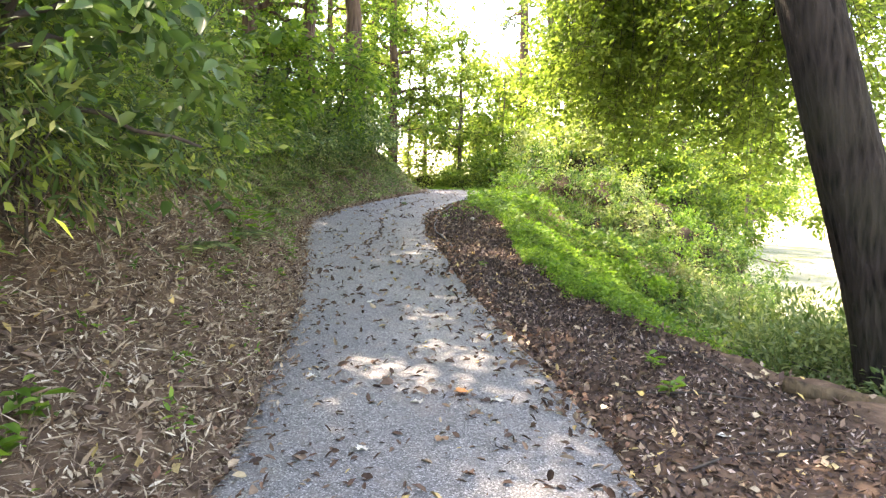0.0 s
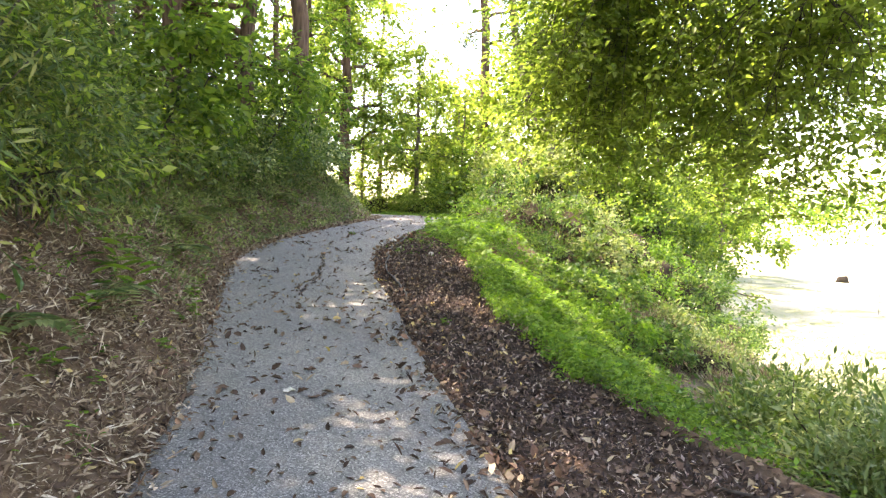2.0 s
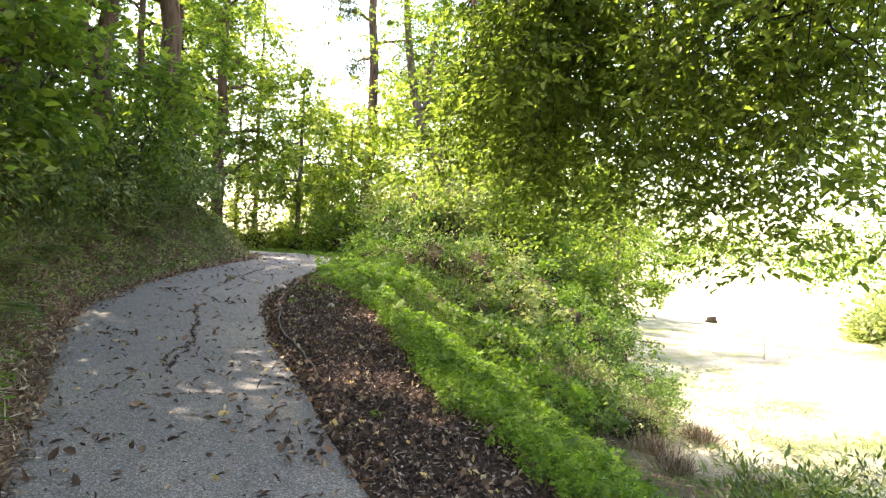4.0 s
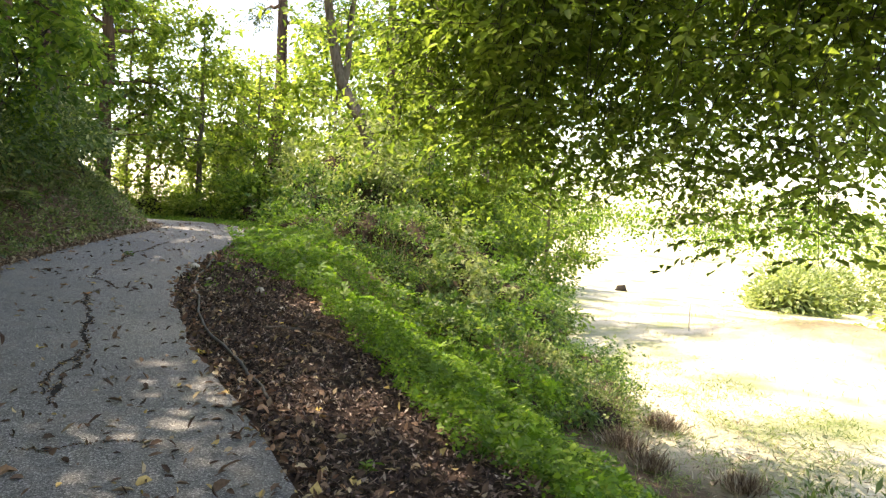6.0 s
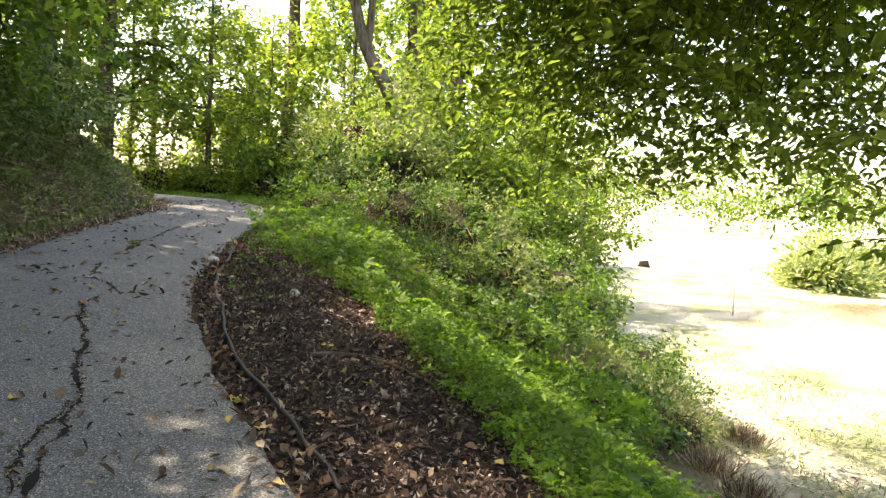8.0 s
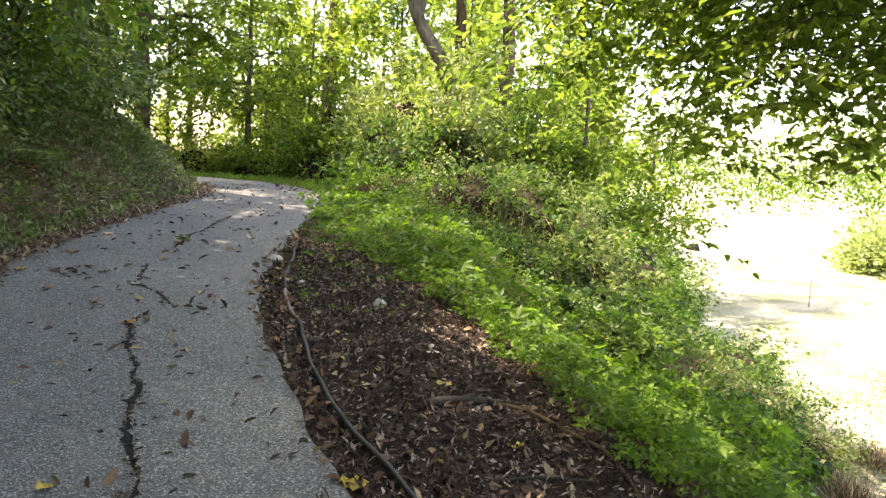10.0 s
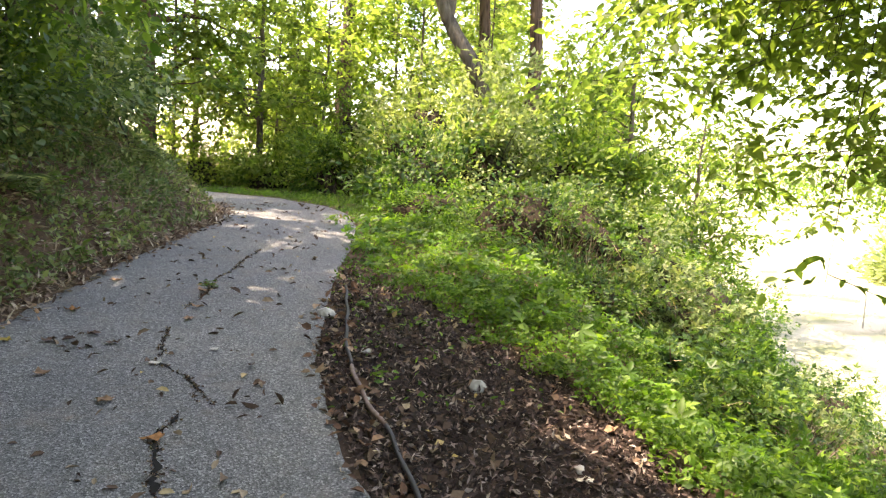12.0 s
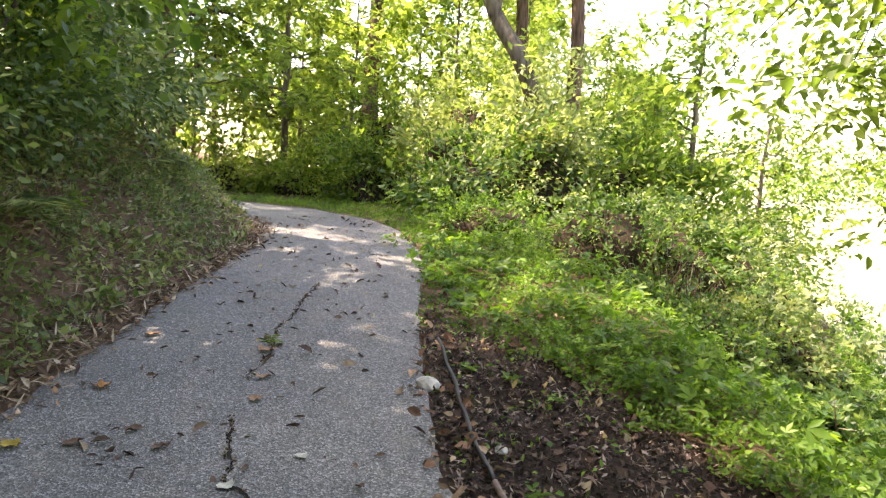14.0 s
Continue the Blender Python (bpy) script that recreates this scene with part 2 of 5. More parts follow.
def leaves(at, way, up, length, width, oval=False, fold=0.18):
    """Leaves as folded blades: two triangles each, or two quads with a rounder outline."""
    at, way = np.asarray(at, float), unit(np.asarray(way, float))
    side = unit(np.cross(way, up))
    nrm = unit(np.cross(side, way))
    n = len(at)
    L, W = (np.broadcast_to(np.asarray(v, float), (n,))[:, None] for v in (length, width))
    lift = nrm * W * fold
    if not oval:
        verts = np.stack([at, at + way * L * 0.45 - side * W * 0.5 + lift, at + way * L, at + way * L * 0.45 + side * W * 0.5 + lift], 1).reshape(-1, 3)
        k = np.arange(n)[:, None] * 4
        return verts, [np.concatenate([k + [0, 1, 2], k + [0, 2, 3]])]
    tip = at + way * L - nrm * L * 0.12
    verts = np.stack([at, at + way * L * 0.25 - side * W * 0.42 + lift, at + way * L * 0.65 - side * W * 0.4 + lift, tip,
                      at + way * L * 0.65 + side * W * 0.4 + lift, at + way * L * 0.25 + side * W * 0.42 + lift], 1).reshape(-1, 3)
    k = np.arange(n)[:, None] * 6
    return verts, [np.concatenate([k + [0, 1, 2, 3], k + [0, 3, 4, 5]])]


def lobed_leaves(at, way, up, length, width=0.42):
    """Leaves of three pointed lobes that meet at the stalk."""
    at, way = np.asarray(at, float), unit(np.asarray(way, float))
    side = unit(np.cross(way, up))
    nrm = unit(np.cross(side, way))
    n = len(at)
    L = np.broadcast_to(np.asarray(length, float), (n,))[:, None]
    rows = [at]
    for turn, size in ((-0.95, 0.78), (0.0, 1.0), (0.95, 0.78)):
        d = way * math.cos(turn) + side * math.sin(turn)
        e = -way * math.sin(turn) + side * math.cos(turn)
        rows += [at + (d * 0.5 - e * width * 0.5) * L * size + nrm * L * 0.06, at + d * L * size - nrm * L * 0.08, at + (d * 0.5 + e * width * 0.5) * L * size + nrm * L * 0.06]
    k = np.arange(n)[:, None] * 10
    return np.stack(rows, 1).reshape(-1, 3), [np.concatenate([k + [0, 1 + j, 2 + j] for j in (0, 3, 6)] + [k + [0, 2 + j, 3 + j] for j in (0, 3, 6)])]


def joined(shapes):
    """Several shapes as one."""
    verts, groups, n = [], {}, 0
    for v, fs in shapes:
        verts.append(np.asarray(v, float))
        for f in fs:
            f = np.asarray(f)
            if len(f):
                groups.setdefault(f.shape[1], []).append(f + n)
        n += len(v)
    return np.concatenate(verts), [np.concatenate(g) for g in groups.values()]


def tube(points, radii, sides=6, rough=0.0, seed=1):
    """A tapered, closed tube along points; rough makes its sides uneven."""
    rng = np.random.default_rng(seed)
    p = np.asarray(points, float)
    r = np.broadcast_to(np.asarray(radii, float), (len(p),))
    t = unit(np.gradient(p, axis=0))
    ref = np.where(np.abs(t[:, 2:3]) > 0.9, [[1.0, 0, 0]], [[0, 0, 1.0]])
    u = unit(np.cross(t, ref))
    w = np.cross(t, u)
    a = np.linspace(0, 2 * math.pi, sides, endpoint=False)
    lumps = 1 + rough * rng.normal(size=(1, sides)) + 0.4 * rough * rng.normal(size=(len(p), sides))
    ring = p[:, None] + (r[:, None] * lumps)[..., None] * (np.cos(a)[None, :, None] * u[:, None] + np.sin(a)[None, :, None] * w[:, None])
    verts = np.concatenate([ring.reshape(-1, 3), p[:1], p[-1:]])
    i, j = np.meshgrid(np.arange(len(p) - 1), np.arange(sides), indexing="ij")
    i, j = i.ravel(), j.ravel()
    k = (j + 1) % sides
    quads = np.stack([i * sides + j, i * sides + k, (i + 1) * sides + k, (i + 1) * sides + j], 1)
    s = np.arange(sides)
    n = len(p) * sides
    caps = np.concatenate([np.stack([np.full(sides, n), (s + 1) % sides, s], 1),
                           np.stack([np.full(sides, n + 1), n - sides + s, n - sides + (s + 1) % sides], 1)])
    return verts, [quads, caps]


def bent(a, b, n=6, sag=0.0, wobble=0.0, seed=0):
    """Points from a to b, sagging in the middle or (sag < 0) arching up."""
    rng = np.random.default_rng(seed)
    u = np.linspace(0, 1, n)[:, None]
    p = np.asarray(a, float) * (1 - u) + np.asarray(b, float) * u
    p[:, 2] -= sag * 4 * (u * (1 - u))[:, 0]
    p[1:-1] += rng.normal(size=(n - 2, 3)) * wobble
    return p


def smoothed(points, step):
    """Points at even steps along a rounded line through the given ones."""
    p = np.asarray(points, float)
    for _ in range(3):
        q = np.empty((len(p) * 2 - 2, p.shape[1]))
        q[0::2], q[1::2] = p[:-1] * 0.75 + p[1:] * 0.25, p[:-1] * 0.25 + p[1:] * 0.75
        p = np.concatenate([p[:1], q, p[-1:]])
    s = np.concatenate([[0], np.cumsum(np.linalg.norm(np.diff(p, axis=0), axis=1))])
    at = np.linspace(0, s[-1], max(3, int(s[-1] / step)))
    return np.stack([np.interp(at, s, p[:, i]) for i in range(p.shape[1])], 1)


def waves(x, y, scale, seed):
    """Soft random relief between about -1 and 1."""
    rng = np.random.default_rng(seed)
    z = np.zeros(np.broadcast(x, y).shape)
    for _ in range(7):
        a, k, ph = rng.uniform(0, 2 * math.pi), rng.uniform(0.5, 1.8) / scale, rng.uniform(0, 6.28)
        z = z + np.sin((x * np.cos(a) + y * np.sin(a)) * k * 2 * math.pi + ph)
    return z / 4.0


# ---------------------------------------------------------------- the lie of the land
def edge_left(y):
    return np.interp(y, [-40, 0, 3, 4.3, 6.2, 8, 9.3, 11, 12.5, 13.5, 14.3, 15.7, 17, 18, 19.2, 20.5, 21.2, 22, 23, 24, 25, 26, 27],
                     [-0.8, -0.85, -1.03, -1.12, -1.3, -1.6, -1.85, -2.2, -2.32, -2.2, -2.05, -1.62, -1.1, -0.72, -0.52, -0.6, -0.95, -1.7, -3.2, -5.6, -9, -14, -22])


def edge_right(y):
    return np.interp(y, [-40, 0, 3, 4.3, 6.2, 8, 9.3, 11, 12.5, 13.5, 14.3, 15.7, 17, 18, 19.2, 20.5, 22, 23.5, 25, 26.5, 27.5, 28.5],
                     [1.1, 1.1, 0.92, 0.76, 0.4, 0.13, -0.02, -0.27, -0.35, -0.28, -0.1, 0.28, 0.72, 0.96, 1.1, 1.02, 0.4, -0.7, -2.8, -6.5, -11, -22])


def edge_bed(y):
    """Outer edge of the mulch bed."""
    return np.interp(y, [-40, 2, 4, 5.5, 7, 9, 12.5, 13.5, 14.5, 15.4, 16.2, 40], [3.0, 2.8, 2.3, 1.75, 1.22, 0.98, 1.04, 0.95, 0.72, 0.4, 0.1, 0.1])


def crown_of_path(y):
    y = np.asarray(y, float)
    flat = 1.53
    z = 0.0815 * y - 0.03
    return np.where(y < 16.5, z, flat - (flat - (0.0815 * 16.5 - 0.03)) * np.exp(-(y - 16.5) * 0.0815 / (flat - (0.0815 * 16.5 - 0.03))))


def land(x, y):
    """Height of the ground beside and under the path."""
    x, y = np.asarray(x, float), np.asarray(y, float)
    p = crown_of_path(np.clip(y, -40, 400))
    left = edge_left(y) - x
    verge = np.interp(y, [12, 15, 18.5, 20], [0.04, 0.35, 0.3, 0.1])
    dd = np.maximum(left - verge, 0)
    rise = 2.3 * (1 - np.exp(-0.95 * dd / 2.3)) + 0.10 * np.minimum(dd, 60) + 0.06 * np.clip(left, 0, verge)
    rise = rise + 0.07 * waves(x, y, 1.3, 3) * np.clip(dd * 2, 0, 1)
    shoulder = np.interp(y, [-5, 4, 5.5, 7, 9, 13, 16, 20, 26, 40], [3.6, 3.0, 2.0, 1.35, 1.1, 1.2, 2.3, 4.0, 6.5, 12])
    over = np.maximum(x - shoulder, 0)
    field = -1.15 - 0.045 * np.clip(x - 7, 0, 50) + 0.05 * waves(x, y, 9.0, 5)
    mound = 0.8 * np.exp(-(((x - 18.5) / 4.0) ** 2 + ((y - 20.5) / 3.5) ** 2))
    drop = np.minimum(0.48 * over + 0.05 * over ** 2, 30)
    right = p - 0.03 * np.clip(x - edge_right(y), 0, 2) - drop
    k = 0.35
    right = np.where(over > 0, np.logaddexp(right / k, (field + mound) / k) * k, right)
    right = right + 0.03 * waves(x, y, 0.9, 8) * np.clip((x - edge_right(y)) * 2, 0, 1)
    z = np.where(left > 0, p + rise, np.where(x > edge_right(y), right, p))
    return z


def spaced(spans):
    """Grid lines: (from, to, step) spans joined."""
    return np.unique(np.round(np.concatenate([np.arange(a, b, s) for a, b, s in spans]), 4))


def build_ground():
    xs = spaced([(-400, -40, 40), (-40, -10, 3), (-10, -5, 0.5), (-5, 4, 0.08), (4, 9, 0.2), (9, 30, 1.0), (30, 60, 5), (60, 440, 40)])
    ys = spaced([(-300, -30, 30), (-30, -3, 3), (-3, 24, 0.1), (24, 32, 0.25), (32, 60, 3), (60, 480, 30)])
    X, Y = np.meshgrid(xs, ys)
    Z = land(X, Y)
    inside = (X > edge_left(Y) + 0.05) & (X < edge_right(Y) - 0.05) & (Y < 28.4)
    Z = Z - np.where(inside, 0.05, 0.0)
    mulch = np.clip((X - edge_right(Y) + 0.1) * 6, 0, 1) * np.clip((edge_bed(Y) + 0.25 - X) * 5, 0, 1) * np.clip((16 - Y) / 1.5, 0, 1) * np.clip((Y - 3.5) / 3.0, 0.35, 1)
    grass = np.clip((X - 4.8 + 0.8 * waves(X, Y, 3.0, 9)) / 2.0, 0, 1) * np.clip(1.25 - 0.95 * np.exp(-(((X - 18) / 4) ** 2 + ((Y - 20.5) / 3.2) ** 2)), 0, 1)
    nx, ny = len(xs), len(ys)
    i, j = np.meshgrid(np.arange(ny - 1), np.arange(nx - 1), indexing="ij")
    a = (i * nx + j).ravel()
    ob = link_mesh("ground", np.stack([X, Y, Z], -1).reshape(-1, 3), [np.stack([a, a + 1, a + 1 + nx, a + nx], 1)], GROUND, True,
                   (("mulch", mulch.ravel()), ("grass", grass.ravel())))
    return tagged(ob, "brown leaf-mould bank, dark mulch bed and sunlit mown field", "ground", kind="structure")


def build_path():
    ys = np.arange(-14, 28.2, 0.12)
    us = np.concatenate([[0, 0], np.linspace(0, 1, 22), [1, 1]])
    drop = np.concatenate([[0.12, 0.012], np.zeros(22), [0.012, 0.12]])
    out = np.concatenate([[-0.02, -0.012], np.zeros(22), [0.012, 0.02]])
    Y = ys[:, None] + 0 * us[None]
    ragged_l = 0.03 * waves(ys, ys * 0, 0.5, 21) + 0.015 * waves(ys, ys * 0, 0.17, 22)
    ragged_r = 0.014 * waves(ys, ys * 0, 0.6, 23)
    l, r = edge_left(ys) + ragged_l, edge_right(ys) + ragged_r
    X = l[:, None] * (1 - us) + r[:, None] * us + out
    Z = crown_of_path(Y) + 0.012 + 0.02 * (1 - (2 * us - 1) ** 2) + 0.006 * waves(X, Y, 1.1, 24) - drop
    nx, ny = len(us), len(ys)
    i, j = np.meshgrid(np.arange(ny - 1), np.arange(nx - 1), indexing="ij")
    a = (i * nx + j).ravel()
    ob = link_mesh("pavement", np.stack([X, Y, Z], -1).reshape(-1, 3), [np.stack([a, a + 1, a + 1 + nx, a + nx], 1)], ASPHALT, True)
    return tagged(ob, "worn grey asphalt footpath climbing round the bank", "path", kind="structure")


def path_top(x, y):
    l, r = edge_left(y), edge_right(y)
    u = np.clip((x - l) / (r - l), 0, 1)
    return crown_of_path(y) + 0.012 + 0.02 * (1 - (2 * u - 1) ** 2) + 0.006 * waves(x, y, 1.1, 24)


def surface(x, y):
    on = (x > edge_left(y)) & (x < edge_right(y))
    return np.where(on, path_top(x, y), land(x, y))


ground, path = build_ground(), build_path()


# ---------------------------------------------------------------- plants
def rand_dirs(rng, n):
    return unit(rng.normal(size=(n, 3)))


def bush(name, label, x, y, rx, ry, h, count, leaf, mat, seed, lift=0.0, narrow=0.5, droop=0.3, oval=False, clumps=60, stems=7, spread=0.16, category="bush", group="", lobed=False, dry=0, core=0.0):
    """A shrub: stems, leaves in clumps over an uneven dome, dry stalks hanging inside it, and an added dark core that
    shades its gaps.
    """
    rng = np.random.default_rng(seed)
    base = np.array([x, y, float(land(x, y)) - 0.03])
    t = thing(name, base, label, category, group)
    d = rand_dirs(rng, clumps)
    d[:, 2] = np.abs(d[:, 2])
    r = rng.uniform(0.5, 1.0, (clumps, 1)) ** 0.5 * (1 + 0.22 * rng.normal(size=(clumps, 1)) + 0.35 * (rng.random((clumps, 1)) > 0.9))
    c = base + d * r * [rx, ry, h] + [0, 0, lift]
    c[:, 2] = np.maximum(c[:, 2], land(c[:, 0], c[:, 1]) + 0.1)
    k = rng.integers(0, clumps, count)
    size = spread * (0.4 + 1.2 * rng.random(clumps))
    grow = rng.choice([0.7, 0.85, 1.0, 1.25], clumps)
    off = rng.normal(size=(count, 3)) * size[k][:, None] * [1, 1, 0.75]
    at = c[k] + off
    at[:, 2] = np.maximum(at[:, 2], land(at[:, 0], at[:, 1]) + 0.02)
    way = unit(off) * 0.7 + rng.normal(size=(count, 3)) * 0.55 + d[k] * 0.5 + [0, 0, -droop]
    up = unit(rng.normal(size=(count, 3)) * 0.42 + [0, 0, 0.75] + d[k] * 0.45 + unit(off) * 0.45)
    L = leaf * rng.uniform(0.6, 1.25, count) * grow[k]
    part("foliage", lobed_leaves(at, way, up, L) if lobed else leaves(at, way, up, L, L * narrow, oval), mat, t)
    # Opaque dome added inside; blocks light and darkens the gaps between leaf clumps.
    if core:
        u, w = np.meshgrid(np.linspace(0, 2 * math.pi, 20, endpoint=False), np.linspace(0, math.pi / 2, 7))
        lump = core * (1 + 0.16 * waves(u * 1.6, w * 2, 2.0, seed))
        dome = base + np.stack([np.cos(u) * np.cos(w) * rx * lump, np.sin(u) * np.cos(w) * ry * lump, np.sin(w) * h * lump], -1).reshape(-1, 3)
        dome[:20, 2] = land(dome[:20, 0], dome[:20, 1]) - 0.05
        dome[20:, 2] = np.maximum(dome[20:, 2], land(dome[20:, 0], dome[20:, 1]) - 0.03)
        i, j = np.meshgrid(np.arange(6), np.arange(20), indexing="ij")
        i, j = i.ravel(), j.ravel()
        part("shade_core", (dome, [np.stack([i * 20 + j, i * 20 + (j + 1) % 20, (i + 1) * 20 + (j + 1) % 20, (i + 1) * 20 + j], 1)]), DARK_CORE, t, "added dark opaque core that shades the gaps between leaves")
    if dry:
        a = rand_dirs(rng, dry)
        a[:, 2] = np.abs(a[:, 2])
        p = base + a * rng.uniform(0.55, 0.9, (dry, 1)) * [rx, ry, h]
        p[:, 2] = np.maximum(p[:, 2], land(p[:, 0], p[:, 1]) + 0.12)
        tagged(part("dry_growth", leaves(p, rng.normal(size=(dry, 3)) * 0.5 + a * [0.5, 0.5, 0] + [0, 0, -0.7], rng.normal(size=(dry, 3)), rng.uniform(0.12, 0.4, dry), 0.012), DEAD, t, "dry brown hanging stalks"), kind="stuff")
    for i in range(stems):
        q = c[rng.integers(0, clumps)]
        b = base + [rng.normal() * 0.2 * rx, rng.normal() * 0.2 * ry, 0]
        b[2] = float(land(b[0], b[1])) - 0.04
        part("stem", tube(bent(b, q, 5, -0.08, 0.04, seed + i), np.linspace(0.012, 0.004, 5), 4), TWIG, t)
    return t


def twig_leaves(rng, S, E, per, leaf, narrow, sag=0.06, wide=0.07, oval=False):
    """Leaves set alternately along twigs from S to E."""
    m = len(S)
    u = np.tile(np.linspace(0.12, 1.0, per), m) + rng.normal(size=m * per) * 0.03
    k = np.repeat(np.arange(m), per)
    axis = unit(E - S)
    lateral = unit(np.cross(axis, [0.02, 0.01, 1.0]))[k] * np.where(np.arange(m * per) % 2, 1.0, -1.0)[:, None]
    at = S[k] * (1 - u[:, None]) + E[k] * u[:, None] + rng.normal(size=(m * per, 3)) * wide * 0.4
    at[:, 2] -= sag * u ** 2
    way = axis[k] * 0.7 + lateral * 0.8 + rng.normal(size=(m * per, 3)) * 0.35 + [0, 0, -0.35]
    up = unit(rng.normal(size=(m * per, 3)) * 0.45 + [0, 0, 1])
    L = leaf * rng.uniform(0.65, 1.2, m * per)
    return leaves(at, way, up, L, L * narrow, oval)


def tree(name, label, base, top, radius, limbs, mat_bark, mat_leaf, seed, twigs=14, per=14, leaf=0.08, narrow=0.5, twig_len=0.8, start=0.35, reach=2.5, droop=0.15, sides=9, flare=1.35, oval=False):
    """A tree: tapered trunk, limbs, and a crown of leaves along many twigs. limbs: a count, or the places of their ends."""
    rng = np.random.default_rng(seed)
    base = np.array([base[0], base[1], float(land(base[0], base[1])) - 0.08])
    top = np.asarray(top, float)
    t = thing(name, base, label, "tree")
    pts = bent(base, top, 12, 0, 0.05 * radius / 0.2, seed)
    u = np.linspace(0, 1, 12)
    rad = radius * (1 - 0.72 * u) * (1 + (flare - 1) * np.exp(-u * 22))
    part("trunk", tube(pts, rad, sides, 0.06, seed), mat_bark, t, smooth=True)
    if isinstance(limbs, int):
        ends = []
        for i in range(limbs):
            f = start + (1 - start) * (i + rng.random()) / limbs
            p = base + (top - base) * f
            a = rng.uniform(0, 2 * math.pi)
            rr = reach * rng.uniform(0.55, 1.1) * (1.15 - 0.75 * (f - start) / (1 - start))
            ends.append((f, p + [rr * math.cos(a), rr * math.sin(a), rr * rng.uniform(-droop, 0.55)]))
    else:
        ends = limbs
    crown = []
    for i, (f, e) in enumerate(ends):
        e = np.asarray(e, float)
        s = np.array([np.interp(f, u, pts[:, c]) for c in range(3)])
        n = np.linalg.norm(e - s)
        line = bent(s, e, 8, -0.07 * n, 0.03 * n, seed * 31 + i)
        lr = max(0.018, radius * (1 - 0.72 * f) * 0.5)
        part("limb", tube(line, np.linspace(lr, 0.008, 8), 5), mat_bark, t, smooth=True)
        m = max(4, int(twigs * (0.6 + 0.25 * n)))
        v = rng.uniform(0.3, 1.0, m)
        S = np.stack([np.interp(v, np.linspace(0, 1, 8), line[:, c]) for c in range(3)], 1)
        way = unit(rng.normal(size=(m, 3)) * [1, 1, 0.6] + unit(e - s) * 0.8 + [0, 0, -droop])
        E = S + way * twig_len * rng.uniform(0.5, 1.3, (m, 1))
        crown.append(twig_leaves(rng, S, E, per, leaf, narrow, 0.1, 0.12, oval))
        # finer twigs fill out the clump
        k = rng.integers(0, m, m * 2)
        S2 = S[k] + (E[k] - S[k]) * rng.uniform(0.3, 1, (m * 2, 1))
        E2 = S2 + unit(rng.normal(size=(m * 2, 3)) + [0, 0, -droop]) * twig_len * 0.6 * rng.uniform(0.5, 1.2, (m * 2, 1))
        crown.append(twig_leaves(rng, S2, E2, per, leaf, narrow, 0.08, 0.1, oval))
    part("crown", joined(crown), mat_leaf, t)
    return t


